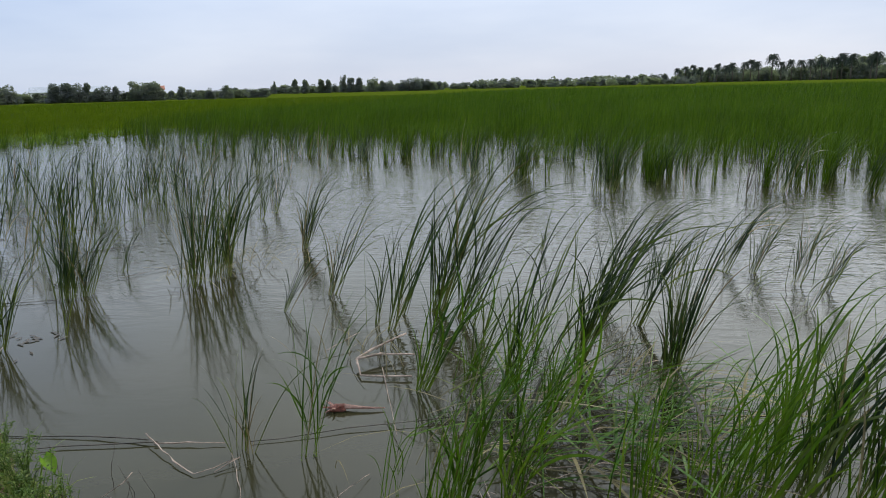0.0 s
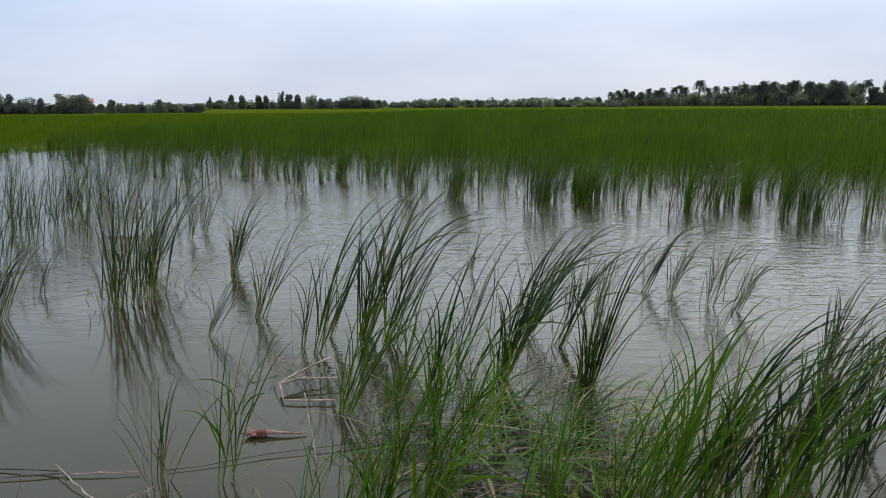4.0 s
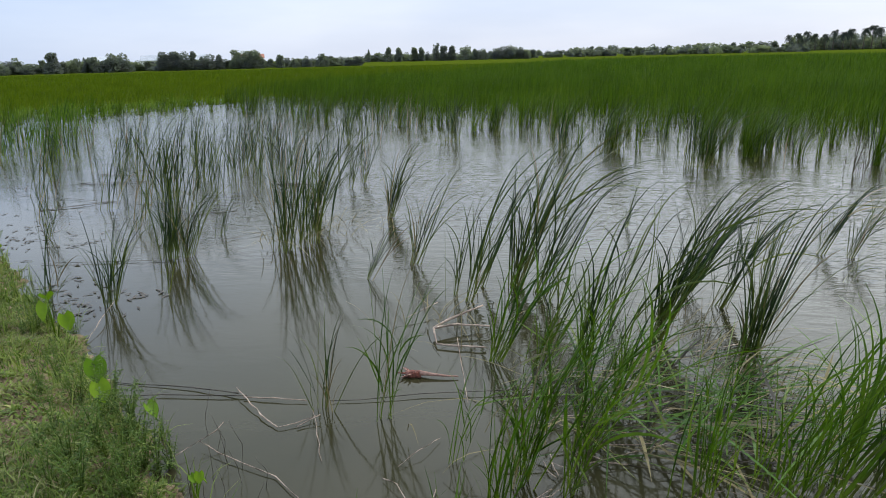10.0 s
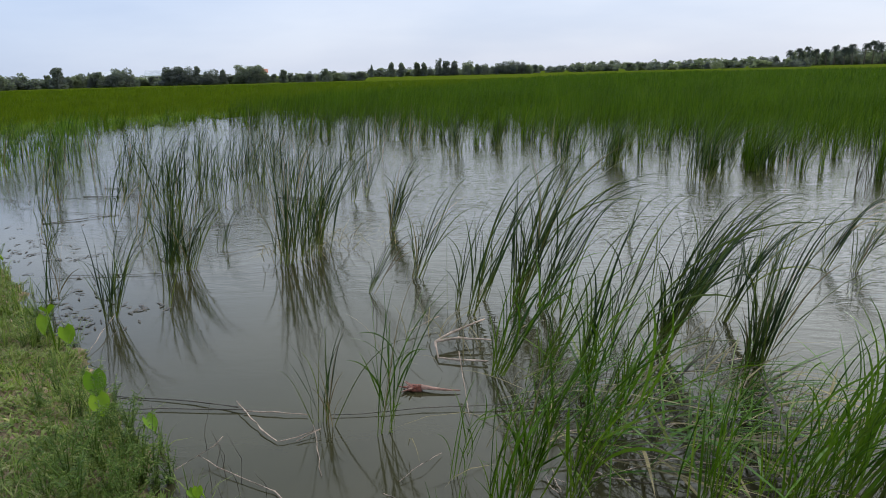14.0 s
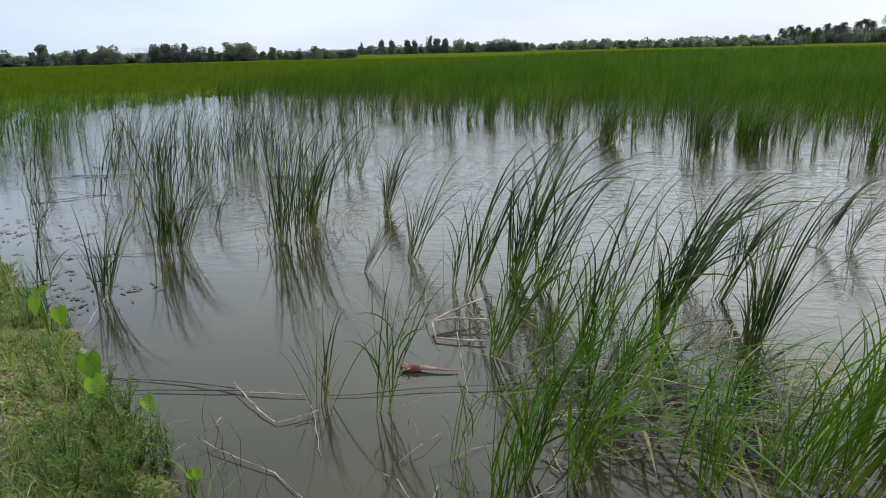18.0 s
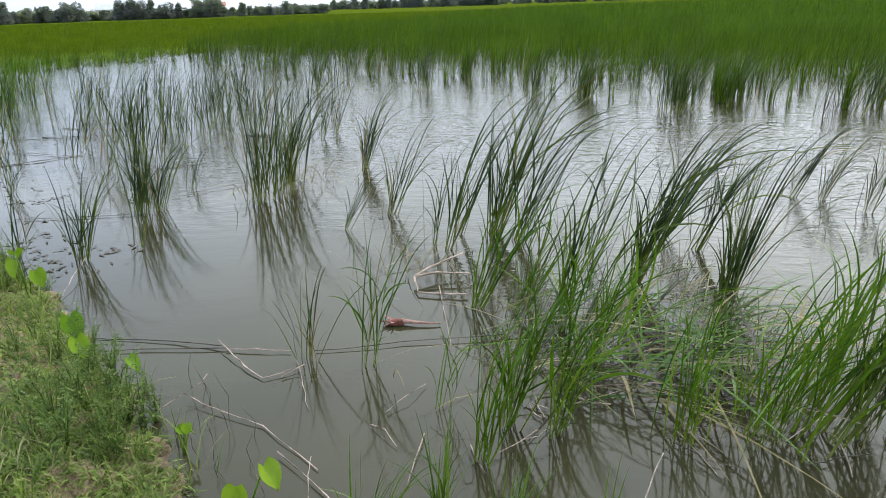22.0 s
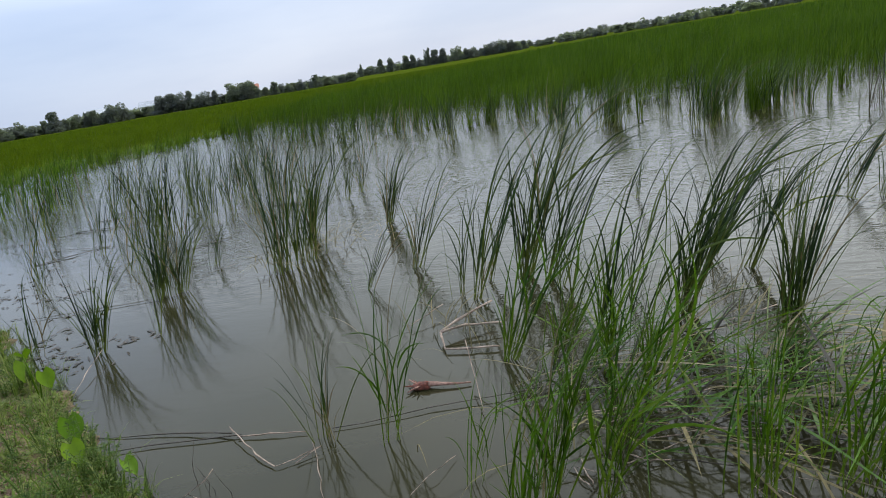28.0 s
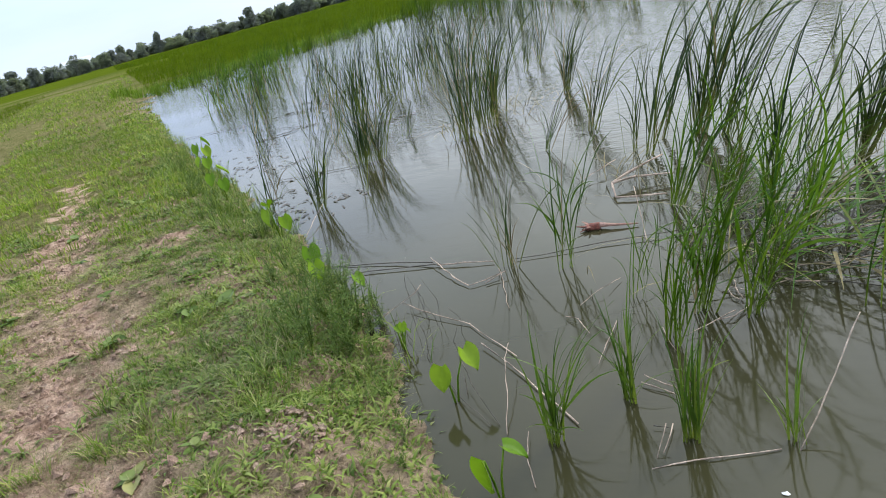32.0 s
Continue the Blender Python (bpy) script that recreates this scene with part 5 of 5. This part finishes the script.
# leafy herbs along the water's edge
def herb(seed):
    """A small branching herb: a stem with side shoots, and narrow leaves all along them."""
    rnd = random.Random(seed)
    top = new("herb")
    tagged(top, "low leafy green herb growing at the edge of the bank", "herb", "herbs along the bank")
    for i in range(6):
        a, r, hgt = rnd.uniform(0, 6.28), rnd.uniform(0.04, 0.13), rnd.uniform(0.10, 0.32)
        tip = Vector((r * math.cos(a), r * math.sin(a), hgt))
        stem = part("stem", tube([(0, 0, -0.02), (0.35 * tip.x, 0.35 * tip.y, 0.55 * hgt), tuple(tip)], [0.003, 0.0022, 0.001], 5), HERB_LEAF, top)
        verts, faces = [], []
        for j in range(30):
            f = rnd.uniform(0.12, 1.0)
            c = Vector((tip.x * f ** 1.4, tip.y * f ** 1.4, hgt * f))
            b = rnd.uniform(0, 6.28)
            length, w = rnd.uniform(0.014, 0.036), rnd.uniform(0.0022, 0.0052)
            d = Vector((math.cos(b), math.sin(b), rnd.uniform(-0.1, 0.9))).normalized()
            s = d.cross(Vector((0, 0, 1))).normalized() * w
            n = len(verts)
            verts += [c, c + 0.45 * length * d + s, c + length * d - Vector((0, 0, 0.3 * length)), c + 0.45 * length * d - s]
            faces.append((n, n + 1, n + 2, n + 3))
        part("foliage", mesh_of("foliage", verts, faces, HERB_LEAF), None, stem)
    return top


HERBS = [herb(k) for k in range(4)]
for n, h in enumerate(HERBS):
    h.location = (-1.62 - 0.2 * n, 3.02 + 0.21 * n, float(land(-1.62 - 0.2 * n, 3.02 + 0.21 * n)))
for i in range(95):
    s = random.random() ** 1.4
    if i % 5 < 1:
        hx, hy = random.gauss(-1.76, 0.18), random.gauss(3.0, 0.18)
    else:
        hx, hy = -1.55 - 4.4 * s + random.gauss(0, 0.16), 2.88 + 4.1 * s + random.gauss(0, 0.16)
    if -0.12 < side_of(BANK, hx, hy) < 0.5:
        g = random.uniform(0.4, 1.15) * (1.0 if i % 5 < 1 else 0.75)
        copy_thing(random.choice(HERBS), pose(hx, hy, max(float(land(hx, hy)), -0.03), 0, 0, random.uniform(0, 360)) @ Matrix.Diagonal((g, g, g, 1)))

for hx, hy, g in ((-1.42, 2.76, 0.55), (-1.36, 2.62, 0.40), (-1.22, 2.45, 0.45), (-1.12, 2.34, 0.35), (-1.02, 2.18, 0.42), (-0.96, 2.05, 0.35), (-1.50, 2.70, 0.60), (-1.62, 2.86, 0.75), (-1.30, 2.36, 0.30), (-1.15, 2.10, 0.30)):
    copy_thing(random.choice(HERBS), pose(hx, hy, float(land(hx, hy)), 0, 0, random.uniform(0, 360)) @ Matrix.Diagonal((g, g, g, 1)))

# bare twigs that stand at the edge
for tx, ty, th in ((-1.28, 3.08, 0.20), (-1.18, 2.98, 0.16), (-1.35, 3.2, 0.13), (-1.22, 2.8, 0.12), (-1.5, 3.35, 0.22), (-1.75, 3.4, 0.20), (-2.3, 2.95, 0.2), (-1.35, 2.88, 0.17), (-1.18, 2.81, 0.22), (-1.22, 3.09, 0.24), (-1.07, 2.96, 0.15), (-1.39, 3.21, 0.19), (-1.12, 2.70, 0.10), (-1.25, 2.66, 0.13), (-1.02, 2.80, 0.12), (-1.31, 3.0, 0.15)):
    cane("twig", [(tx, ty, -0.03), (tx + random.gauss(0, 0.02), ty, 0.5 * th), (tx + random.gauss(0, 0.04), ty + random.gauss(0, 0.02), th)], 0.004, 0.002, CANE_WET, "thin dark bare twig at the water's edge", "twig")


# ---- clods and dead leaves on the bank ----
def clod_mesh(seed):
    bm = bmesh.new()
    bmesh.ops.create_icosphere(bm, subdivisions=2, radius=0.03)
    for v in bm.verts:
        v.co = v.co * (1 + 0.75 * noise.noise(v.co * 34 + Vector((seed, seed, 0)))) + 0.008 * noise.noise_vector(v.co * 80)
        v.co.z *= 0.65
    me = bpy.data.meshes.new("soil_clod")
    bm.to_mesh(me)
    bm.free()
    me.materials.append(SOIL)
    return me


CLODS = [clod_mesh(k * 3.7) for k in range(4)]
for px, py, r, k in ((-1.42, 2.09, 0.06, 50), (-1.98, 1.78, 0.08, 26), (-2.85, 2.35, 0.22, 46), (-3.3, 2.75, 0.25, 28), (-2.95, 1.95, 0.25, 16), (-4.3, 3.5, 0.35, 12), (-2.76, 3.35, 0.12, 12), (-1.6, 1.5, 0.25, 14), (-1.1, 1.71, 0.07, 10), (-2.3, 1.75, 0.3, 32), (-3.6, 3.0, 0.3, 20), (-2.0, 1.45, 0.25, 24)):
    for i in range(k):
        cx, cy = random.gauss(px, r), random.gauss(py, r)
        sz = random.uniform(0.2, 0.6) if r < 0.12 else random.uniform(0.15, 0.6)
        ob = tagged(new("soil_clod", random.choice(CLODS)), "dry crumbled clod of brown earth on the bank", "clod", "clods of earth on the bank")
        ob.location, ob.rotation_euler, ob.scale = (cx, cy, float(land(cx, cy)) + (0.008 * sz if r > 0.12 else random.uniform(-0.004, 0.006))), (random.gauss(0, 0.8), random.gauss(0, 0.8), random.uniform(0, 6.3)), (sz, sz * random.uniform(0.7, 1.2), sz)
dead_mesh = mesh_of("dead_leaf", [(0.05 * math.cos(a), 0.024 * math.sin(a) * (1 + 0.15 * math.sin(3 * a)), 0.008 * math.sin(2 * a) + 0.006 * math.cos(3 * a)) for a in (2 * math.pi * k / 10 for k in range(10))], [tuple(range(10))], DEAD_LEAF)
for i in range(150):
    s = random.random()
    cx, cy = random.choice(((random.gauss(-1.42, 0.09), random.gauss(2.09, 0.08)), (-1.7 - 3.6 * s + random.gauss(0, 0.35), 1.5 + 2.6 * s + random.gauss(0, 0.3)), (-1.7 - 3.6 * s + random.gauss(0, 0.35), 1.5 + 2.6 * s + random.gauss(0, 0.3))))
    if side_of(BANK, cx, cy) > 0.15:
        ob = tagged(new("dead_leaf", dead_mesh), "curled dry pale leaf lying on the bank", "leaf", "dead leaves on the bank")
        ob.location, ob.rotation_euler = (cx, cy, float(land(cx, cy)) + 0.018), (random.gauss(0, 0.3), random.gauss(0, 0.3), random.uniform(0, 6.3))
        ob.scale = (random.uniform(0.2, 0.5),) * 3


# crumbs of dry earth, too many to count
cx, cy = scatter(200000, -6.0, 0.3, 0.7, 6.0)
ok = (side_of(BANK, cx, cy) > 0.05) & (np.random.random(len(cx)) < 0.02 + bareness(cx, cy) ** 2 * 0.32)
cx, cy = cx[ok], cy[ok]
size = 0.004 + 0.022 * np.random.random(len(cx)) ** 3
unit = np.array([(1, 0, 0), (0, 1, 0), (-1, 0, 0), (0, -1, 0), (0, 0, 0.8), (0, 0, -0.6)])
lumps = np.stack([cx, cy, land(cx, cy) + 0.002], -1)[:, None] + size[:, None, None] * (unit[None] + np.random.normal(0, 0.25, (len(cx), 6, 3)))
tri = np.array([(0, 1, 4), (1, 2, 4), (2, 3, 4), (3, 0, 4), (1, 0, 5), (2, 1, 5), (3, 2, 5), (0, 3, 5)])
tagged(new("earth_crumbs", mesh_of("earth_crumbs", lumps.reshape(-1, 3).tolist(), (tri[None] + 6 * np.arange(len(cx))[:, None, None]).reshape(-1, 3).tolist(), SOIL)),
       "loose crumbs of dry brown earth on the bank", "soil", kind="stuff")


# ---- far trees and houses ----
def foliage(name, lobes, cards, size, mat):
    """A crown of many small leaf clumps spread through several uneven lobes (x, y, z, radius)."""
    verts, faces = [], []
    total = sum(r ** 2 for *_, r in lobes)
    for x, y, z, r in lobes:
        for i in range(int(cards * r * r / total)):
            d = Vector((random.gauss(0, 1), random.gauss(0, 1), random.gauss(0, 0.85))).normalized() * r * random.uniform(0.55, 1.12) ** 0.7
            c = Vector((x, y, z)) + d
            u = Vector((random.gauss(0, 1), random.gauss(0, 1), random.gauss(0, 0.6))).normalized()
            v = u.orthogonal().normalized()
            s = size * random.uniform(0.5, 1.3)
            k = len(verts)
            verts += [c - s * u, c + 0.5 * s * v + 0.1 * s * u, c + s * u, c - 0.55 * s * v]
            faces.append((k, k + 1, k + 2, k + 3))
    return mesh_of(name, verts, faces, mat)


TREE_MESHES = []
SCRUB_SHAPES = []
for k in range(7):
    wide = (1.0, 0.75, 1.25, 0.55, 1.1, 0.85, 0.4)[k]
    lobes = [(0, 0, 0.55, 0.30 * wide), (0.05, 0.05, 0.28, 0.28 * wide), (-0.2 * wide, 0.1, 0.15, 0.2), (0.22 * wide, -0.1, 0.14, 0.2)]
    for i in range(14 + k):
        a = random.uniform(0, 6.28)
        z = random.uniform(0.06, 0.9)
        reach = 0.42 * wide * random.random() ** 0.5 * (1 - 0.5 * z * z)
        lobes.append((reach * math.cos(a), reach * math.sin(a), z, random.uniform(0.13, 0.23) * (0.6 + 0.4 * wide)))
    crown = foliage("crown", lobes, 2300, 0.058, HAZED_CROWN)
    rough_crown = foliage("scrub", lobes, 520, 0.095, HAZED_CROWN)
    SCRUB_SHAPES.append(np.array([v.co for v in rough_crown.vertices]))
    bpy.data.meshes.remove(rough_crown)
    bm = tube([(0, 0, -0.02), (0.015, 0, 0.2), (0.0, 0.01, 0.45), (0.02, 0, 0.7)], [0.034, 0.026, 0.018, 0.008], 7)
    for i in range(6):
        x, y, z, r = lobes[i + 1]
        tube([(0.01, 0, 0.25 + 0.04 * i), (0.5 * x, 0.5 * y, 0.5 * z + 0.2), (x, y, z)], [0.012, 0.009, 0.004], 5, bm)
    trunk = bpy.data.meshes.new("trunk")
    bm.to_mesh(trunk)
    bm.free()
    trunk.materials.append(BARK)
    TREE_MESHES.append((trunk, crown))


def palm_meshes(lean, fronds, seed):
    rnd = random.Random(seed)
    top = Vector((lean, 0, 0.80))
    bm = tube([(0, 0, -0.02), (0.25 * lean, 0, 0.3), (0.6 * lean, 0, 0.58), tuple(top)], [0.026, 0.019, 0.017, 0.015], 7)
    trunk = bpy.data.meshes.new("trunk")
    bm.to_mesh(trunk)
    bm.free()
    trunk.materials.append(BARK)
    verts, faces = [], []
    for i in range(fronds):
        a = 2.4 * i + rnd.uniform(-0.3, 0.3)
        rise = rnd.uniform(-0.5, 1.6)
        length = rnd.uniform(0.18, 0.27)
        way = Vector((math.cos(a), math.sin(a), 0))
        cross = Vector((-math.sin(a), math.cos(a), 0))
        spine = [top + way * length * s * math.cos(0.5 * rise) + Vector((0, 0, length * (rise * s * 0.9 - 1.15 * s * s))) for s in (0, 0.2, 0.4, 0.6, 0.8, 1.0)]
        for p, q in zip(spine, spine[1:]):
            for sgn in (-1, 1):
                for h in (0.15, 0.65):
                    c, d = p.lerp(q, h), p.lerp(q, h + 0.3)
                    tip = c.lerp(d, 0.5) + sgn * cross * 0.075 + (q - p) * 0.5 - Vector((0, 0, 0.045))
                    k = len(verts)
                    verts += [c, d, tip]
                    faces.append((k, k + 1, k + 2))
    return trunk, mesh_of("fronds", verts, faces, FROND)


PALM_MESHES = [palm_meshes(0.08, 38, 1), palm_meshes(-0.05, 42, 2), palm_meshes(0.02, 40, 3), palm_meshes(0.12, 36, 4)]


def far_thing(kind, az, dist, height, pick=None, wide=1.0):
    """A tree or palm at a bearing in degrees (positive to the right of north), a distance and a height."""
    trunk, crown = random.choice(TREE_MESHES if kind == "tree" else PALM_MESHES) if pick is None else (TREE_MESHES if kind == "tree" else PALM_MESHES)[pick]
    top = new(kind if kind == "tree" else "palm_tree")
    a = radians(az)
    x, y = dist * math.sin(a), dist * math.cos(a)
    top.location = (x, y, float(land(x, y)) - 0.05)
    top.rotation_euler = (0, 0, random.uniform(0, 6.28))
    top.scale = (height * wide, height * wide, height)
    for nm, me in (("trunk", trunk), ("crown" if kind == "tree" else "fronds", crown)):
        new(nm, me).parent = top
    if kind == "tree":
        tagged(top, "distant dark green leafy tree at the edge of the fields", "tree", "trees behind the fields")
    else:
        tagged(top, "distant coconut palm with drooping dark fronds", "palm tree", "palms behind the fields")
    return top


def woods(spots, label):
    """A far belt of scrub and trees, too many to count, given by bearing, distance, height and width of each."""
    rows = []
    for az, dist, height, wide in spots:
        a, turn = radians(az), random.uniform(0, 6.28)
        x, y = dist * math.sin(a), dist * math.cos(a)
        co = random.choice(SCRUB_SHAPES) * np.array([height * wide, height * wide, height])
        c, s = math.cos(turn), math.sin(turn)
        rows.append(co @ np.array([[c, s, 0], [-s, c, 0], [0, 0, 1]]) + np.array([x, y, float(land(x, y)) - 0.1]))
    co = np.concatenate(rows)
    tagged(new("woods", mesh_of("woods", co.tolist(), np.arange(len(co)).reshape(-1, 4).tolist(), HAZED_CROWN)), label, "woods", kind="stuff")


far_thing("tree", -32.2, 165, 3.1, None, 1.20)
far_thing("tree", -31.2, 165, 3.8, None, 1.20)
far_thing("tree", -30.6, 165, 3.6, None, 1.10)
far_thing("tree", -30.1, 165, 2.6, None, 0.50)
far_thing("tree", -27.7, 165, 4.0, None, 1.20)
far_thing("tree", -26.9, 165, 4.0, None, 1.00)
far_thing("tree", -26.2, 165, 3.7, None, 1.00)
far_thing("tree", -25.6, 165, 4.0, None, 0.60)
far_thing("tree", -24.5, 165, 3.1, None, 1.40)
far_thing("tree", -23.8, 165, 3.1, None, 1.00)
far_thing("tree", -22.4, 165, 4.0, None, 1.00)
far_thing("tree", -21.8, 165, 3.7, None, 1.00)
far_thing("tree", -21.1, 165, 4.0, None, 1.10)
far_thing("tree", -20.7, 165, 2.6, None, 1.20)
far_thing("tree", -19.3, 165, 2.9, None, 1.10)
far_thing("tree", -18.2, 165, 2.2, None, 1.00)
far_thing("tree", -17.3, 165, 2.4, None, 1.20)
far_thing("tree", -16.0, 165, 2.8, None, 1.00)
far_thing("tree", -12.5, 290, 4.8, None, 0.45)
far_thing("tree", -10.9, 280, 5.3, None, 1.00)
far_thing("tree", -10.2, 280, 5.1, None, 1.10)
far_thing("tree", -8.9, 280, 5.2, None, 1.10)
far_thing("tree", -8.4, 280, 5.0, None, 1.00)
far_thing("tree", -7.2, 280, 6.5, None, 0.45)
far_thing("tree", -6.6, 280, 5.6, None, 1.00)
far_thing("tree", -6.0, 280, 5.4, None, 1.10)
far_thing("tree", -4.9, 280, 5.0, None, 1.10)
far_thing("tree", -4.2, 280, 4.0, None, 1.20)
far_thing("tree", -3.6, 280, 3.9, None, 1.10)
far_thing("tree", -2.6, 280, 4.2, None, 1.10)
far_thing("tree", -2.0, 280, 4.6, None, 1.20)
far_thing("tree", -1.3, 280, 4.8, None, 1.20)
far_thing("tree", -0.7, 280, 4.5, None, 1.20)
far_thing("tree", -0.1, 280, 3.5, None, 1.20)
for i in range(110):
    far_thing("tree", -13.5 - 0.43 * i + random.uniform(-0.3, 0.3), random.uniform(165, 180), random.uniform(1.5, 2.4) + (0.8 if i > 44 else 0.0) * random.random(), None, random.uniform(1.3, 2.2))
for i in range(22):
    far_thing("tree", -33.5 - 1.2 * i + random.uniform(-0.4, 0.4), random.uniform(160, 180), random.uniform(2.7, 4.3), None, random.uniform(0.8, 1.3))
woods([(-12.5 + 0.3 * i + random.uniform(-0.2, 0.2), random.uniform(300, 330), random.uniform(2.6, 3.8), random.uniform(1.4, 2.2)) for i in range(44)], "low distant belt of trees behind the fields")
woods([(0.6 + 0.42 * i + random.uniform(-0.2, 0.2), random.uniform(560, 640), random.uniform(4.2, 7.2) * (0.7 if i < 6 else 1.0), random.uniform(1.2, 1.8)) for i in range(48)], "very distant low belt of trees on the horizon")
far_thing("palm", 18.7, 420, 9.2, None, 1.00)
far_thing("palm", 19.2, 420, 10.1, None, 1.00)
far_thing("palm", 19.7, 420, 10.8, None, 1.00)
far_thing("palm", 20.3, 420, 9.4, None, 1.00)
far_thing("palm", 20.9, 420, 9.1, None, 1.00)
far_thing("palm", 21.4, 420, 11.1, None, 1.00)
far_thing("palm", 22.0, 420, 10.1, None, 1.00)
far_thing("palm", 22.5, 420, 11.4, None, 1.00)
far_thing("palm", 23.2, 420, 11.8, None, 1.00)
far_thing("palm", 23.7, 420, 12.8, None, 1.00)
far_thing("palm", 24.3, 420, 11.8, None, 1.00)
far_thing("palm", 25.1, 420, 15.8, None, 1.00)
far_thing("palm", 25.7, 420, 11.1, None, 1.00)
far_thing("palm", 26.4, 420, 12.1, None, 1.00)
far_thing("palm", 27.0, 420, 11.8, None, 1.00)
far_thing("palm", 27.6, 420, 12.1, None, 1.00)
far_thing("palm", 28.3, 420, 13.1, None, 1.00)
far_thing("palm", 28.9, 420, 12.4, None, 1.00)
far_thing("palm", 29.5, 420, 14.8, None, 1.00)
for i in range(30):
    far_thing("palm", 29.5 + 0.75 * i + random.uniform(-0.3, 0.3), random.uniform(405, 435), random.uniform(11.0, 14.8))
for i in range(26):
    far_thing("tree", 19.6 + 0.45 * i + random.uniform(-0.2, 0.2), random.uniform(438, 460), random.uniform(6.0, 8.8), None, random.uniform(1.1, 1.5))
for i in range(34):
    far_thing("tree", 28.6 + 0.7 * i + random.uniform(-0.3, 0.3), random.uniform(420, 455), random.uniform(8.8, 12.5), None, random.uniform(0.9, 1.3))
for i in range(40):
    far_thing("tree", 62 + 5.9 * i + random.uniform(-1, 1), random.uniform(260, 320), random.uniform(7, 11), None, random.uniform(1.1, 1.5))
# the low scrub under the trees
woods([(-62 + 0.55 * i + random.uniform(-0.4, 0.4), random.uniform(180, 190) if i < 87 else random.uniform(316, 334), random.uniform(1.4, 2.1) if i < 87 else random.uniform(2.4, 3.8), random.uniform(1.5, 2.4)) for i in range(150)], "low dark scrub along the foot of the distant trees")
woods([(18.6 + 0.55 * i + random.uniform(-0.3, 0.3), random.uniform(425, 440), random.uniform(4.8, 7.4), random.uniform(0.9, 1.3)) for i in range(46)], "dark low scrub under the distant palms")



def house(az, dist, length, depth, eaves, ridge, roof_mat, turn, label):
    """A small gabled farmhouse with walls, roof, door and windows as parts."""
    a = radians(az)
    x, y = dist * math.sin(a), dist * math.cos(a)
    top = new("farmhouse")
    top.location, top.rotation_euler = (x, y, float(land(x, y))), (0, 0, radians(turn) - a)
    tagged(top, label, "house", "farmhouses among the trees")
    hx, hy = length / 2, depth / 2
    verts = [(-hx, -hy, 0), (hx, -hy, 0), (hx, hy, 0), (-hx, hy, 0), (-hx, -hy, eaves), (hx, -hy, eaves), (hx, hy, eaves), (-hx, hy, eaves), (-hx, 0, ridge), (hx, 0, ridge)]
    part("wall", mesh_of("wall", verts, [(0, 1, 5, 4), (2, 3, 7, 6), (1, 2, 6, 9, 5), (3, 0, 4, 8, 7)], WHITEWASH), None, top)
    rise = ridge - eaves
    for sgn in (-1, 1):
        o = 0.5
        ex = eaves - rise * o / hy
        lo, hi = (sgn * (hy + o), ex + 0.06), (0, ridge + 0.06)
        v = [(-hx - o, lo[0], lo[1]), (hx + o, lo[0], lo[1]), (hx + o, hi[0], hi[1]), (-hx - o, hi[0], hi[1])]
        v += [(p[0], p[1], p[2] + 0.12) for p in v]
        part("roof", mesh_of("roof", v, [(0, 1, 2, 3), (4, 5, 6, 7), (0, 1, 5, 4), (1, 2, 6, 5), (2, 3, 7, 6), (3, 0, 4, 7)], roof_mat), None, top)
    for nm, cx, w, z0, z1 in (("door", 0, 1.0, 0.05, 2.1), ("window", -0.3 * length, 1.1, 0.9, 2.0), ("window", 0.3 * length, 1.1, 0.9, 2.0)):
        v = [(cx - w / 2, -hy - 0.03, z0), (cx + w / 2, -hy - 0.03, z0), (cx + w / 2, -hy - 0.03, z1), (cx - w / 2, -hy - 0.03, z1)]
        v += [(p[0], p[1] + 0.06, p[2]) for p in v]
        part(nm, mesh_of(nm, v, [(0, 1, 2, 3), (0, 1, 5, 4), (1, 2, 6, 5), (2, 3, 7, 6), (3, 0, 4, 7)], DARK), None, top)


house(-31.9, 240, 8, 5, 2.6, 3.8, TIN, 15, "small whitewashed farmhouse with a grey sheet roof among trees")
house(-28.4, 240, 6, 4, 2.6, 3.8, TIN, -10, "small whitewashed farmhouse with a grey sheet roof among trees")
house(-25.4, 240, 7, 4, 2.6, 3.8, TIN, 5, "long whitewashed farmhouse with a grey sheet roof among trees")
house(-21.4, 240, 7, 5, 2.6, 3.6, TILE, 0, "whitewashed farmhouse with a red tiled roof among trees")
house(-47.5, 240, 8, 5, 2.6, 3.8, TIN, 20, "small whitewashed farmhouse with a grey sheet roof among trees")
